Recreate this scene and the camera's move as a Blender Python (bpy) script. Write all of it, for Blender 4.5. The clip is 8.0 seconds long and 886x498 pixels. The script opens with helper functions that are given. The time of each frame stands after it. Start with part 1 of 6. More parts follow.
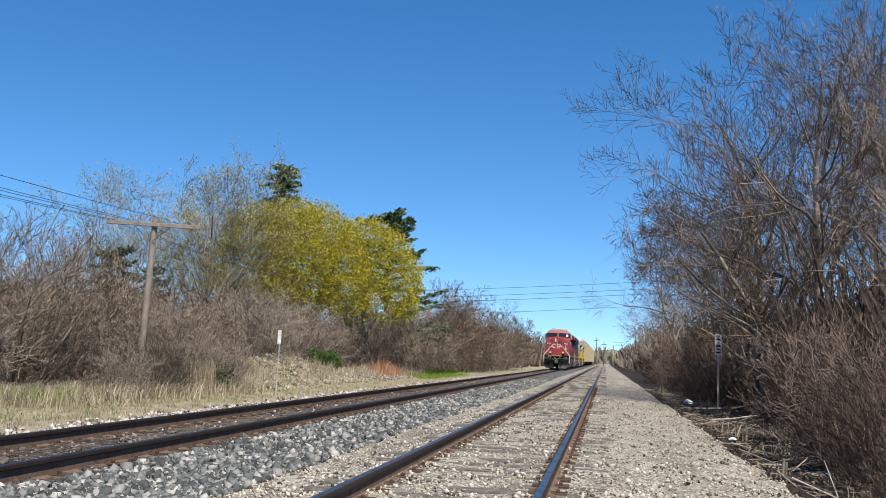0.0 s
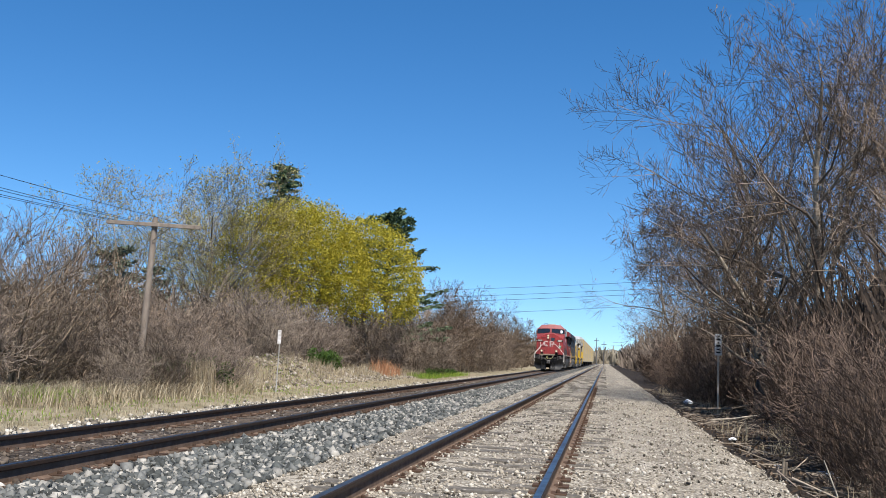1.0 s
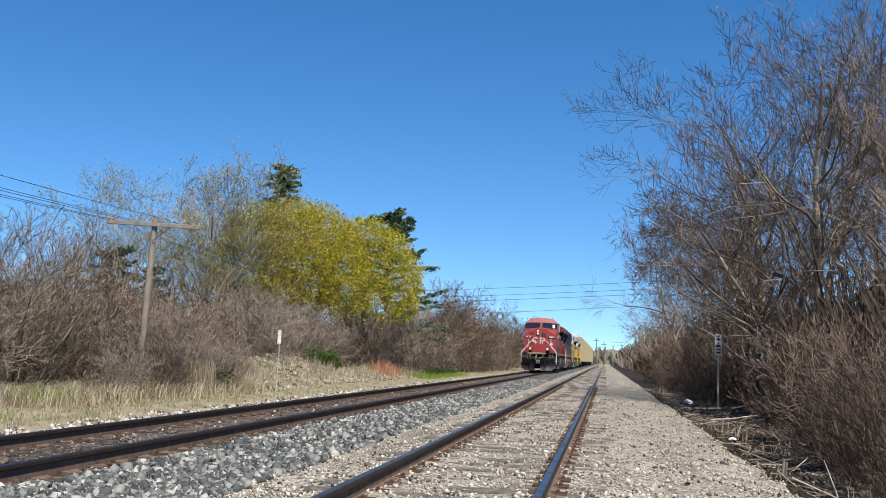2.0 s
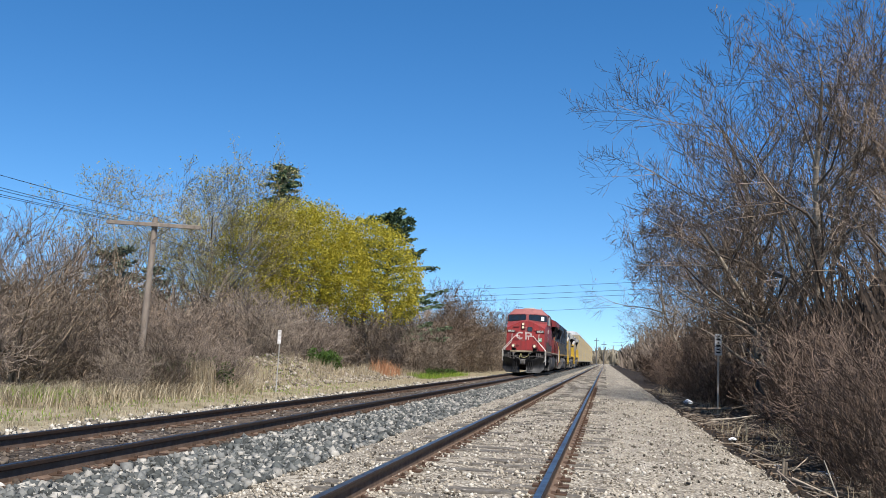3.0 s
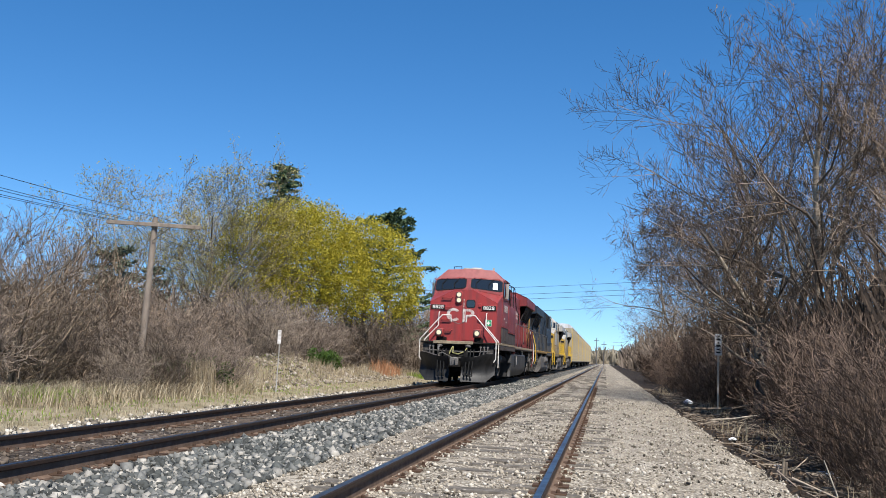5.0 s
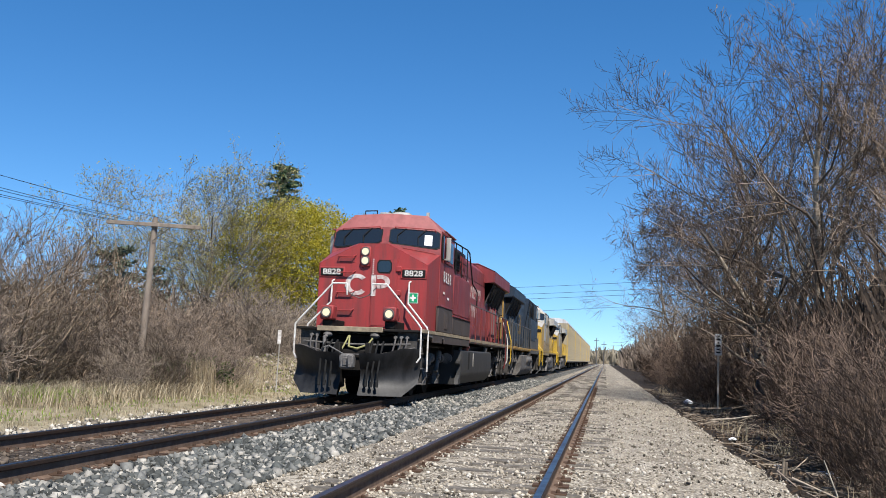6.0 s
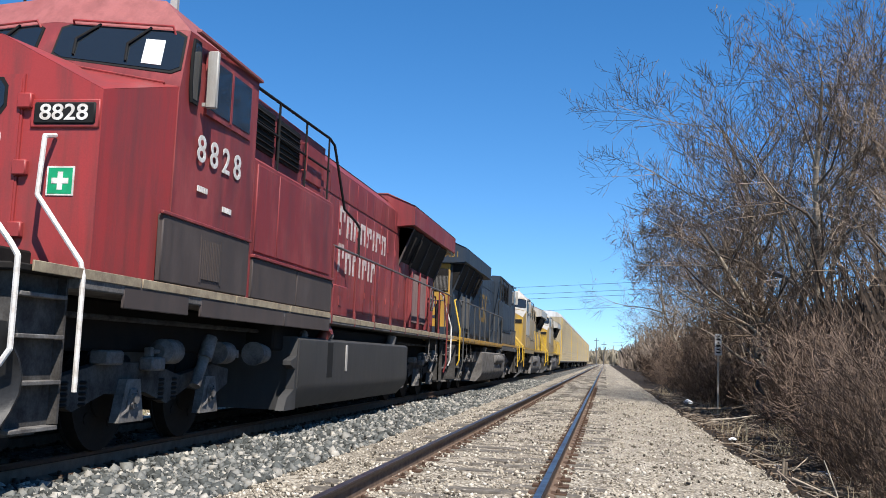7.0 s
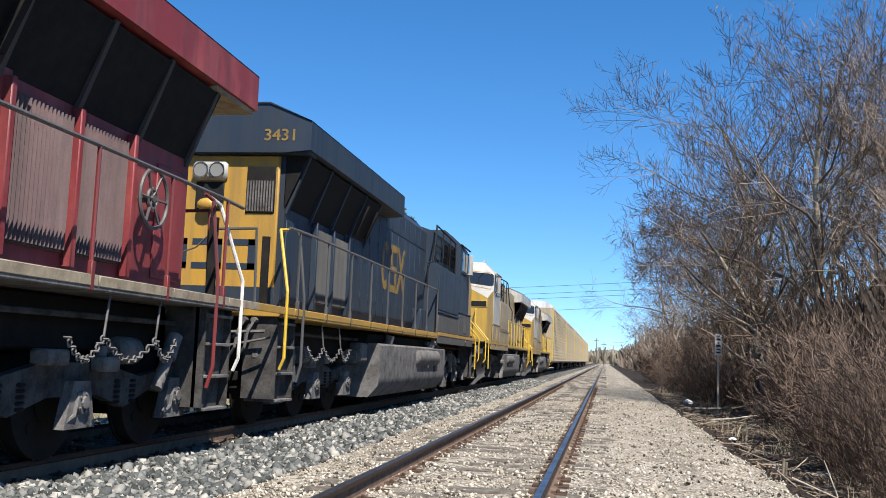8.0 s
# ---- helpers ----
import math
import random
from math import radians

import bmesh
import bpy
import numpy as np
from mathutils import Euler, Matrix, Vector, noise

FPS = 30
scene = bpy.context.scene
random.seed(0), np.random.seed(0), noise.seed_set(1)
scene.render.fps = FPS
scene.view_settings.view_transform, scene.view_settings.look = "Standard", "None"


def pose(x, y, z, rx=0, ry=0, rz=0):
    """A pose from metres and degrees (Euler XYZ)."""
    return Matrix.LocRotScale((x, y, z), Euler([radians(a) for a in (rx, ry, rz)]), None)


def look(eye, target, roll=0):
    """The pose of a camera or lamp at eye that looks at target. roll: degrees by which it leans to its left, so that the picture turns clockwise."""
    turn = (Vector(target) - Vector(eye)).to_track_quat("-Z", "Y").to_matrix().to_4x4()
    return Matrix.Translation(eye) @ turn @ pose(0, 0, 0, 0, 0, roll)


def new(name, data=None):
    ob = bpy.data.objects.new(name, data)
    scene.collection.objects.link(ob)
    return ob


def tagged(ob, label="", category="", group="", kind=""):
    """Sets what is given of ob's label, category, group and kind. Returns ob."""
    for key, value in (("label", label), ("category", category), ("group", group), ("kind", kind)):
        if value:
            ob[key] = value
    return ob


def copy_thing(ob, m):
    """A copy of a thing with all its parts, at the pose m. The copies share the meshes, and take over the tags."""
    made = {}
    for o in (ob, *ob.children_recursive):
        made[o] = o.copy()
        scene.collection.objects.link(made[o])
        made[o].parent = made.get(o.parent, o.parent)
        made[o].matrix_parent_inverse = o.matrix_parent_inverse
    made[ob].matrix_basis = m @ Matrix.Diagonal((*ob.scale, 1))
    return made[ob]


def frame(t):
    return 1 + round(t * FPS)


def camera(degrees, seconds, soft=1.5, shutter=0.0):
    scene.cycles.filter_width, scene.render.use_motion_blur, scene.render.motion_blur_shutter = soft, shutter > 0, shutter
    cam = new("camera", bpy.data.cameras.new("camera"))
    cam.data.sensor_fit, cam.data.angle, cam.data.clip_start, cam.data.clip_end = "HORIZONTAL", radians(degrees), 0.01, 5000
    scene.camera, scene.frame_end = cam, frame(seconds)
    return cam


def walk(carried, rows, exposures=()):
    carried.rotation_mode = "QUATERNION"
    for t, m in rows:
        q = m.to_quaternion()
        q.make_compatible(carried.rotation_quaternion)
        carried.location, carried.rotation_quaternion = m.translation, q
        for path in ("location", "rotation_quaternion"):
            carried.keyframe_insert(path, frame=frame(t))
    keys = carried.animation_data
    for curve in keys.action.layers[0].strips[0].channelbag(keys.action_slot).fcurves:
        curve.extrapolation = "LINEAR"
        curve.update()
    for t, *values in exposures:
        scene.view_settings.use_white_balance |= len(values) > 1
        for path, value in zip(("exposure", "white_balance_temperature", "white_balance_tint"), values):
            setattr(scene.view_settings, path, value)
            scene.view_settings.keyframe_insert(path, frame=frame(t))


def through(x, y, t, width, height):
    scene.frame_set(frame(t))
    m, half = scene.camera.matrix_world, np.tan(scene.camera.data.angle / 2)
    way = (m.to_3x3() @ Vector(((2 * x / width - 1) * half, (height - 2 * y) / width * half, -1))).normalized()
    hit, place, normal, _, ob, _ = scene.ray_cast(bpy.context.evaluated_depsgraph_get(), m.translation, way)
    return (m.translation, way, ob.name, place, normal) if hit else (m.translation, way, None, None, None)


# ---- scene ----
# x across the tracks, y along them, z up; the top of the main line's rails lies at z = 0.20
cam = camera(48.81, 8.0, soft=0.9)
EYE = (0.0, 0.0, 1.273)
YAW, PITCH, ROLL = radians(9.629), radians(6.2245), 2.256
AIM = (-math.sin(YAW) * math.cos(PITCH), math.cos(YAW) * math.cos(PITCH), 1.273 + math.sin(PITCH))
walk(cam, [(0.0, look(EYE, AIM, ROLL)), (8.0, look(EYE, AIM, ROLL))], exposures=[(0.0, 0.68), (3.0, 0.68), (6.2, 0.70), (7.2, 0.88), (8.0, 0.96)])

# ---- light ----
SUN = Vector((0.30, -0.50, 0.81)).normalized()
world = bpy.data.worlds.new("sky")
world.use_nodes = True
scene.world = world
sky = world.node_tree.nodes.new("ShaderNodeTexSky")
sky.sky_type, sky.sun_disc = "NISHITA", False
sky.sun_elevation = math.asin(SUN.z)
sky.sun_rotation = math.atan2(SUN.x, SUN.y)
sky.altitude, sky.air_density, sky.dust_density, sky.ozone_density = 200, 0.8, 0.0, 3.0
# the sky is read a little above each direction: clear dry air, with hardly any white haze at the horizon
lift = world.node_tree.nodes.new("ShaderNodeMapping")
lift.inputs["Location"].default_value = (0, 0, 0.055)
upward = world.node_tree.nodes.new("ShaderNodeVectorMath")
upward.operation = "NORMALIZE"
world.node_tree.links.new(world.node_tree.nodes.new("ShaderNodeTexCoord").outputs["Generated"], lift.inputs[0])
world.node_tree.links.new(lift.outputs[0], upward.inputs[0])
world.node_tree.links.new(upward.outputs[0], sky.inputs[0])
background = world.node_tree.nodes["Background"]
background.inputs["Strength"].default_value = 0.103
tone = world.node_tree.nodes.new("ShaderNodeHueSaturation")
tone.inputs["Saturation"].default_value = 1.29
world.node_tree.links.new(sky.outputs[0], tone.inputs["Color"])
world.node_tree.links.new(tone.outputs[0], background.inputs["Color"])
sun = new("sun", bpy.data.lights.new("sun", "SUN"))
sun.data.energy, sun.data.angle, sun.data.color = 5.0, radians(0.53), (1.0, 0.95, 0.88)
sun.matrix_world = look((0, 0, 60), tuple(Vector((0, 0, 60)) - SUN))

TRACK, SIDING = -5.780, -1.234          # centre lines
RAIL_Z, SIDING_Z = 0.20, 0.249          # rail tops
rng = np.random.default_rng(7)


# ---- materials ----
def ramp(tree, socket, stops):
    node = tree.nodes.new("ShaderNodeValToRGB")
    el = node.color_ramp.elements
    while len(el) < len(stops):
        el.new(0.5)
    for e, (pos, col) in zip(el, stops):
        e.position, e.color = pos, (*col, 1)
    tree.links.new(socket, node.inputs[0])
    return node.outputs[0]


def mix(tree, fac, a, b, mode="MIX"):
    node = tree.nodes.new("ShaderNodeMix")
    node.data_type, node.blend_type = "RGBA", mode
    for socket, value in ((node.inputs[0], fac), (node.inputs[6], a), (node.inputs[7], b)):
        if isinstance(value, (int, float)):
            socket.default_value = value
        elif isinstance(value, tuple):
            socket.default_value = (*value, 1)
        else:
            tree.links.new(value, socket)
    return node.outputs[2]


def noise_tex(tree, scale, detail=4, rough=0.6, stretch=None, space="Object"):
    co = tree.nodes.new("ShaderNodeTexCoord").outputs[space]
    if stretch:
        m = tree.nodes.new("ShaderNodeMapping")
        m.inputs["Scale"].default_value = stretch
        tree.links.new(co, m.inputs[0])
        co = m.outputs[0]
    n = tree.nodes.new("ShaderNodeTexNoise")
    n.inputs["Scale"].default_value, n.inputs["Detail"].default_value, n.inputs["Roughness"].default_value = scale, detail, rough
    tree.links.new(co, n.inputs["Vector"])
    return n.outputs["Fac"]


def voronoi(tree, scale, out="Color", space="Object", feature="F1"):
    co = tree.nodes.new("ShaderNodeTexCoord").outputs[space]
    n = tree.nodes.new("ShaderNodeTexVoronoi")
    n.feature = feature
    n.inputs["Scale"].default_value = scale
    tree.links.new(co, n.inputs["Vector"])
    return n.outputs[out]


def bump(tree, height, strength, distance):
    b = tree.nodes.new("ShaderNodeBump")
    b.inputs["Strength"].default_value, b.inputs["Distance"].default_value = strength, distance
    tree.links.new(height, b.inputs["Height"])
    return b.outputs[0]


def material(name, rough=0.8, metal=0.0, spec=0.22):
    m = bpy.data.materials.new(name)
    m.use_nodes = True
    b = m.node_tree.nodes["Principled BSDF"]
    b.inputs["Roughness"].default_value, b.inputs["Metallic"].default_value = rough, metal
    b.inputs["Specular IOR Level"].default_value = spec
    return m, m.node_tree, b


def worn(name, base, second, rough=0.5, metal=0.0, scale=3.0, amount=0.5, streak=True, grain=60.0, relief=0.15, dust=None):
    """Paint, metal or timber: base with patches and running streaks of a second tone, and fine grain."""
    m, t, b = material(name, rough, metal)
    big = noise_tex(t, scale, 6, 0.65, (1, 1, 0.25) if streak else None)
    col = ramp(t, big, [(0.5 - 0.28 * amount, second), (0.5 + 0.22 * amount, base)])
    fine = noise_tex(t, grain, 3)
    col = mix(t, 0.22, col, ramp(t, fine, [(0.3, (0.25, 0.25, 0.25)), (0.7, (1, 1, 1))]), "MULTIPLY")
    if dust:
        col = mix(t, ramp(t, noise_tex(t, scale * 0.6, 5, 0.7), [(0.45, (0, 0, 0)), (0.75, (0.7, 0.7, 0.7))]), col, dust)
    t.links.new(col, b.inputs["Base Color"])
    t.links.new(bump(t, fine, relief, 0.01), b.inputs["Normal"])
    rr = t.nodes.new("ShaderNodeMapRange")
    rr.inputs[3].default_value, rr.inputs[4].default_value = min(1, rough + 0.2), max(0.05, rough - 0.12)
    t.links.new(big, rr.inputs[0])
    t.links.new(rr.outputs[0], b.inputs["Roughness"])
    return m


def glow(name, color, strength):
    m, t, b = material(name, 0.2)
    b.inputs["Base Color"].default_value = (*(c * 0.35 for c in color), 1)
    b.inputs["Emission Color"].default_value = (*color, 1)
    b.inputs["Emission Strength"].default_value = strength
    return m


def stones(name, tones, scale, rough=0.9, dirt=None):
    """Loose stone: each chip has a tone of its own, with the shade of the hollows between painted in."""
    m, t, b = material(name, rough)
    cell = voronoi(t, scale)
    g = t.nodes.new("ShaderNodeSeparateColor")
    t.links.new(cell, g.inputs[0])
    col = ramp(t, g.outputs[0], tones)
    small = noise_tex(t, scale * 2.5, 2)
    patch = noise_tex(t, 0.7, 5)
    col = mix(t, 0.55, col, ramp(t, patch, [(0.3, (0.62, 0.60, 0.57)), (0.7, (1, 1, 1))]), "MULTIPLY")
    if dirt:
        streak = noise_tex(t, 1.6, 6, 0.7, (1, 0.16, 1))
        col = mix(t, ramp(t, streak, [(0.50, (0, 0, 0)), (0.68, (0.8, 0.8, 0.8))]), col, dirt)
    # Multiply towards the cell borders: shade between the chips goes into the colour.
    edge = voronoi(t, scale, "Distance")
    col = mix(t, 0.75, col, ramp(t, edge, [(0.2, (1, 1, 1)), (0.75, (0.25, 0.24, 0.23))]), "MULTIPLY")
    t.links.new(col, b.inputs["Base Color"])
    h = mix(t, 0.4, edge, small)
    t.links.new(bump(t, h, 1.0, -0.35 / scale), b.inputs["Normal"])
    return m


def island(name, tones, rough=0.9, extra=30.0, relief=0.3):
    """Many loose pieces in one mesh, each with a tone of its own."""
    m, t, b = material(name, rough)
    geo = t.nodes.new("ShaderNodeNewGeometry")
    col = ramp(t, geo.outputs["Random Per Island"], tones)
    fine = noise_tex(t, extra, 3)
    col = mix(t, 0.35, col, ramp(t, fine, [(0.3, (0.4, 0.4, 0.4)), (0.7, (1, 1, 1))]), "MULTIPLY")
    t.links.new(col, b.inputs["Base Color"])
    t.links.new(bump(t, fine, relief, 0.01), b.inputs["Normal"])
    return m


def leaf_material(name, tones, through=0.45):
    m, t, b = material(name, 0.6, 0, 0.3)
    geo = t.nodes.new("ShaderNodeNewGeometry")
    col = ramp(t, geo.outputs["Random Per Island"], tones)
    t.links.new(col, b.inputs["Base Color"])
    tr = t.nodes.new("ShaderNodeBsdfTranslucent")
    t.links.new(col, tr.inputs[0])
    ms = t.nodes.new("ShaderNodeMixShader")
    ms.inputs[0].default_value = through
    t.links.new(b.outputs[0], ms.inputs[1])
    t.links.new(tr.outputs[0], ms.inputs[2])
    t.links.new(ms.outputs[0], t.nodes["Material Output"].inputs[0])
    return m


def glass_material(name, tint):
    m, t, b = material(name, 0.05, 0.0, 0.8)
    b.inputs["Base Color"].default_value = (*tint, 1)
    return m


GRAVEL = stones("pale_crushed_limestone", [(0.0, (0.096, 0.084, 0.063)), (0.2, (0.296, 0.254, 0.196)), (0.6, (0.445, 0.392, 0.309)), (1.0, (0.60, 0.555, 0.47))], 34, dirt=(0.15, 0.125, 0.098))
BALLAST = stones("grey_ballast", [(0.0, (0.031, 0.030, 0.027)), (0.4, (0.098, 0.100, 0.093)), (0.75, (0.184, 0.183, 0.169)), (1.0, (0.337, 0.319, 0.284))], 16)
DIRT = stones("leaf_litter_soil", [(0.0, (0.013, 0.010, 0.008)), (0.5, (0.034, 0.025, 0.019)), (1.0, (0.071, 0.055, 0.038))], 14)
BALLAST_STONE = island("ballast_stone", [(0.0, (0.037, 0.039, 0.036)), (0.35, (0.092, 0.098, 0.093)), (0.7, (0.184, 0.183, 0.169)), (0.85, (0.275, 0.260, 0.230)), (1.0, (0.416, 0.389, 0.339))])
GRAVEL_STONE = island("limestone_chip", [(0.0, (0.03, 0.027, 0.022)), (0.2, (0.14, 0.118, 0.09)), (0.45, (0.34, 0.295, 0.23)), (0.75, (0.45, 0.40, 0.32)), (1.0, (0.58, 0.54, 0.47))])
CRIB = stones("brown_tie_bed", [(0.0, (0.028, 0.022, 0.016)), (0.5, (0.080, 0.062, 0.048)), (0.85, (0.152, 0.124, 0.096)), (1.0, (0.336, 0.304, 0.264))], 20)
CRIB_STONE = island("brown_crib_stone", [(0.0, (0.040, 0.030, 0.024)), (0.6, (0.104, 0.080, 0.060)), (0.9, (0.192, 0.160, 0.128)), (1.0, (0.520, 0.488, 0.440))])
SPOIL = island("spoil_clod", [(0.0, (0.112, 0.088, 0.064)), (0.6, (0.240, 0.200, 0.152)), (1.0, (0.416, 0.376, 0.320))])
RAIL_STEEL = worn("brown_rail_steel", (0.035, 0.026, 0.022), (0.06, 0.04, 0.03), 0.55, 0.5, 8, 0.6, False)
RAIL_RUST = worn("rusty_rail_web", (0.16, 0.11, 0.08), (0.10, 0.065, 0.045), 0.85, 0.0, 8, 0.6, False)
RAIL_TOP = worn("worn_rail_head", (0.05, 0.05, 0.055), (0.12, 0.12, 0.13), 0.35, 1.0, 5, 0.7, False, relief=0.03)
SIDING_TOP = worn("dull_rail_head", (0.30, 0.29, 0.29), (0.16, 0.13, 0.12), 0.35, 1.0, 5, 0.7, False, relief=0.05)
TIE = worn("weathered_tie_timber", (0.111, 0.081, 0.060), (0.051, 0.038, 0.030), 0.9, 0, 12, 0.8, False, 90, 0.6, (0.170, 0.145, 0.119))
GREY_TIE = worn("dry_grey_tie_timber", (0.136, 0.120, 0.100), (0.056, 0.048, 0.040), 0.9, 0, 12, 0.8, False, 90, 0.6, (0.240, 0.216, 0.184))
SPIKE = worn("rusty_spike", (0.10, 0.06, 0.04), (0.05, 0.03, 0.02), 0.8, 0.2)


# ---- mesh tools ----
class Mesh:
    """Collects verts and faces of one part."""

    def __init__(self):
        self.v, self.f = [], []

    def add(self, verts, faces, m=None):
        n = len(self.v)
        self.v += [tuple(m @ Vector(p)) for p in verts] if m else [tuple(p) for p in verts]
        self.f += [tuple(i + n for i in f) for f in faces]
        return self

    def box(self, x0, x1, y0, y1, z0, z1, b=0.0, m=None):
        """A box with edges chamfered by b."""
        b = min(b, 0.45 * min(x1 - x0, y1 - y0, z1 - z0))
        if b <= 0:
            v = [(x, y, z) for x in (x0, x1) for y in (y0, y1) for z in (z0, z1)]
            return self.add(v, [(0, 1, 3, 2), (4, 6, 7, 5), (0, 4, 5, 1), (2, 3, 7, 6), (0, 2, 6, 4), (1, 5, 7, 3)], m)
        bm = bmesh.new()
        bmesh.ops.create_cube(bm, size=1.0)
        for p in bm.verts:
            p.co = ((x0 + x1) / 2 + p.co.x * (x1 - x0), (y0 + y1) / 2 + p.co.y * (y1 - y0), (z0 + z1) / 2 + p.co.z * (z1 - z0))
        bmesh.ops.bevel(bm, geom=bm.edges[:], offset=b, segments=1, affect="EDGES")
        bm.verts.index_update()
        self.add([p.co[:] for p in bm.verts], [[q.index for q in f.verts] for f in bm.faces], m)
        bm.free()
        return self

    def prism(self, outline, lo, hi, axis="y", m=None):
        """A closed outline, drawn out along one axis. For y the outline is (x, z); for x (y, z); for z (x, y)."""
        put = {"y": lambda a, c, w: (a, w, c), "x": lambda a, c, w: (w, a, c), "z": lambda a, c, w: (a, c, w)}[axis]
        n = len(outline)
        v = [put(a, c, w) for w in (lo, hi) for a, c in outline]
        f = [(i, (i + 1) % n, n + (i + 1) % n, n + i) for i in range(n)]
        return self.add(v, f + [tuple(range(n))[::-1], tuple(range(n, 2 * n))], m)

    def cyl(self, p, q, r, r2=None, n=12, caps=True):
        p, q = Vector(p), Vector(q)
        r2 = r if r2 is None else r2
        d = (q - p).normalized()
        a = d.orthogonal().normalized()
        c = d.cross(a)
        ring = [a * math.cos(2 * math.pi * i / n) + c * math.sin(2 * math.pi * i / n) for i in range(n)]
        v = [p + r * k for k in ring] + [q + r2 * k for k in ring]
        f = [(i, (i + 1) % n, n + (i + 1) % n, n + i) for i in range(n)]
        if caps:
            f += [tuple(range(n))[::-1], tuple(range(n, 2 * n))]
        return self.add(v, f)

    def tube(self, pts, r, n=8):
        pts = [Vector(p) for p in pts]
        for p, q in zip(pts, pts[1:]):
            self.cyl(p, q, r, n=n)
        for p in pts[1:-1]:
            self.ball(p, r * 1.02, 6, 4)
        return self

    def ball(self, c, r, n=12, k=8):
        c = Vector(c)
        rx, ry, rz = (r, r, r) if isinstance(r, (int, float)) else r
        v = [(c.x, c.y, c.z - rz)]
        for j in range(1, k):
            a = -math.pi / 2 + math.pi * j / k
            v += [(c.x + rx * math.cos(a) * math.cos(2 * math.pi * i / n), c.y + ry * math.cos(a) * math.sin(2 * math.pi * i / n), c.z + rz * math.sin(a)) for i in range(n)]
        v.append((c.x, c.y, c.z + rz))
        f = [(0, 1 + (i + 1) % n, 1 + i) for i in range(n)]
        for j in range(k - 2):
            o = 1 + j * n
            f += [(o + i, o + (i + 1) % n, o + n + (i + 1) % n, o + n + i) for i in range(n)]
        o = 1 + (k - 2) * n
        return self.add(v, f + [(o + i, o + (i + 1) % n, len(v) - 1) for i in range(n)])

    def ring(self, c, r, tube, axis="x", n=20, k=6):
        """A torus round an axis."""
        v, f = [], []
        for i in range(n):
            a = 2 * math.pi * i / n
            for j in range(k):
                b = 2 * math.pi * j / k
                p, h = r + tube * math.cos(b), tube * math.sin(b)
                u, w = p * math.cos(a), p * math.sin(a)
                v.append({"x": (c[0] + h, c[1] + u, c[2] + w), "y": (c[0] + u, c[1] + h, c[2] + w), "z": (c[0] + u, c[1] + w, c[2] + h)}[axis])
                f.append((i * k + j, i * k + (j + 1) % k, ((i + 1) % n) * k + (j + 1) % k, ((i + 1) % n) * k + j))
        return self.add(v, f)

    def data(self, name, mat, smooth=False):
        me = bpy.data.meshes.new(name)
        me.from_pydata(self.v, [], self.f)
        bm = bmesh.new()
        bm.from_mesh(me)
        bmesh.ops.recalc_face_normals(bm, faces=bm.faces)
        bm.to_mesh(me)
        bm.free()
        me.materials.append(mat)
        if smooth:
            me.shade_smooth()
            me.set_sharp_from_angle(angle=radians(38))
        return me


def part(name, mesh, mat, parent=None, label="", smooth=True):
    """One mesh object under a thing or under a part."""
    ob = new(name, mesh.data(name, mat, smooth) if isinstance(mesh, Mesh) else mesh)
    ob.parent = parent
    return tagged(ob, label)


def thing(name, label, category, group="", kind="", at=None):
    ob = tagged(new(name), label, category, group, kind)
    if at is not None:
        ob.matrix_basis = at
    return ob


def raw(name, verts, faces, mat):
    """A large mesh from numpy arrays; faces: one array of triangles or quads."""
    me = bpy.data.meshes.new(name)
    verts, faces = np.asarray(verts, np.float32), np.asarray(faces, np.int32)
    k = faces.shape[1]
    me.vertices.add(len(verts))
    me.vertices.foreach_set("co", verts.ravel())
    me.loops.add(faces.size)
    me.loops.foreach_set("vertex_index", faces.ravel())
    me.polygons.add(len(faces))
    me.polygons.foreach_set("loop_start", np.arange(0, faces.size, k, dtype=np.int32))
    me.update(calc_edges=True)
    me.validate()
    me.materials.append(mat)
    return me


# ---- the ground ----
PROFILE = [(-400, -0.6), (-60, -0.35), (-16, -0.16), (-9.3, -0.13), (-8.2, -0.10), (-7.6, 0.0), (-7.2, 0.03), (-4.4, 0.03), (-3.9, -0.01), (-3.0, 0.05), (-2.3, 0.085), (-0.3, 0.085),
           (0.8, 0.08), (1.7, 0.0), (2.3, -0.16), (3.0, -0.34), (4.2, -0.42), (9, -0.30), (60, 0.2), (400, 1.5)]


def height(x):
    return np.interp(x, [p[0] for p in PROFILE], [p[1] for p in PROFILE])


def bumps(x, y):
    return 0.018 * np.sin(x * 3.1 + 1.3 * np.sin(y * 1.7)) * np.sin(y * 2.3 + 0.8 * np.sin(x * 2.1)) + 0.012 * np.sin(x * 7.7 + y * 5.1)


def mound(x, y):
    """The spoil heap beside the main line."""
    return 1.15 * np.exp(-((x + 13.6) / 1.9) ** 2 - ((y - 39) / 6.5) ** 2) + 0.55 * np.exp(-((x + 12.8) / 1.6) ** 2 - ((y - 52) / 6) ** 2)


def ground_z(x, y):
    x, y = np.asarray(x, float), np.asarray(y, float)
    rough = np.where((x < -7.6) | (x > 1.2), 2.2, 1.0) * np.where((x < -60) | (x > 40), 0, 1)
    return height(x) + bumps(x, y) * rough + mound(x, y)


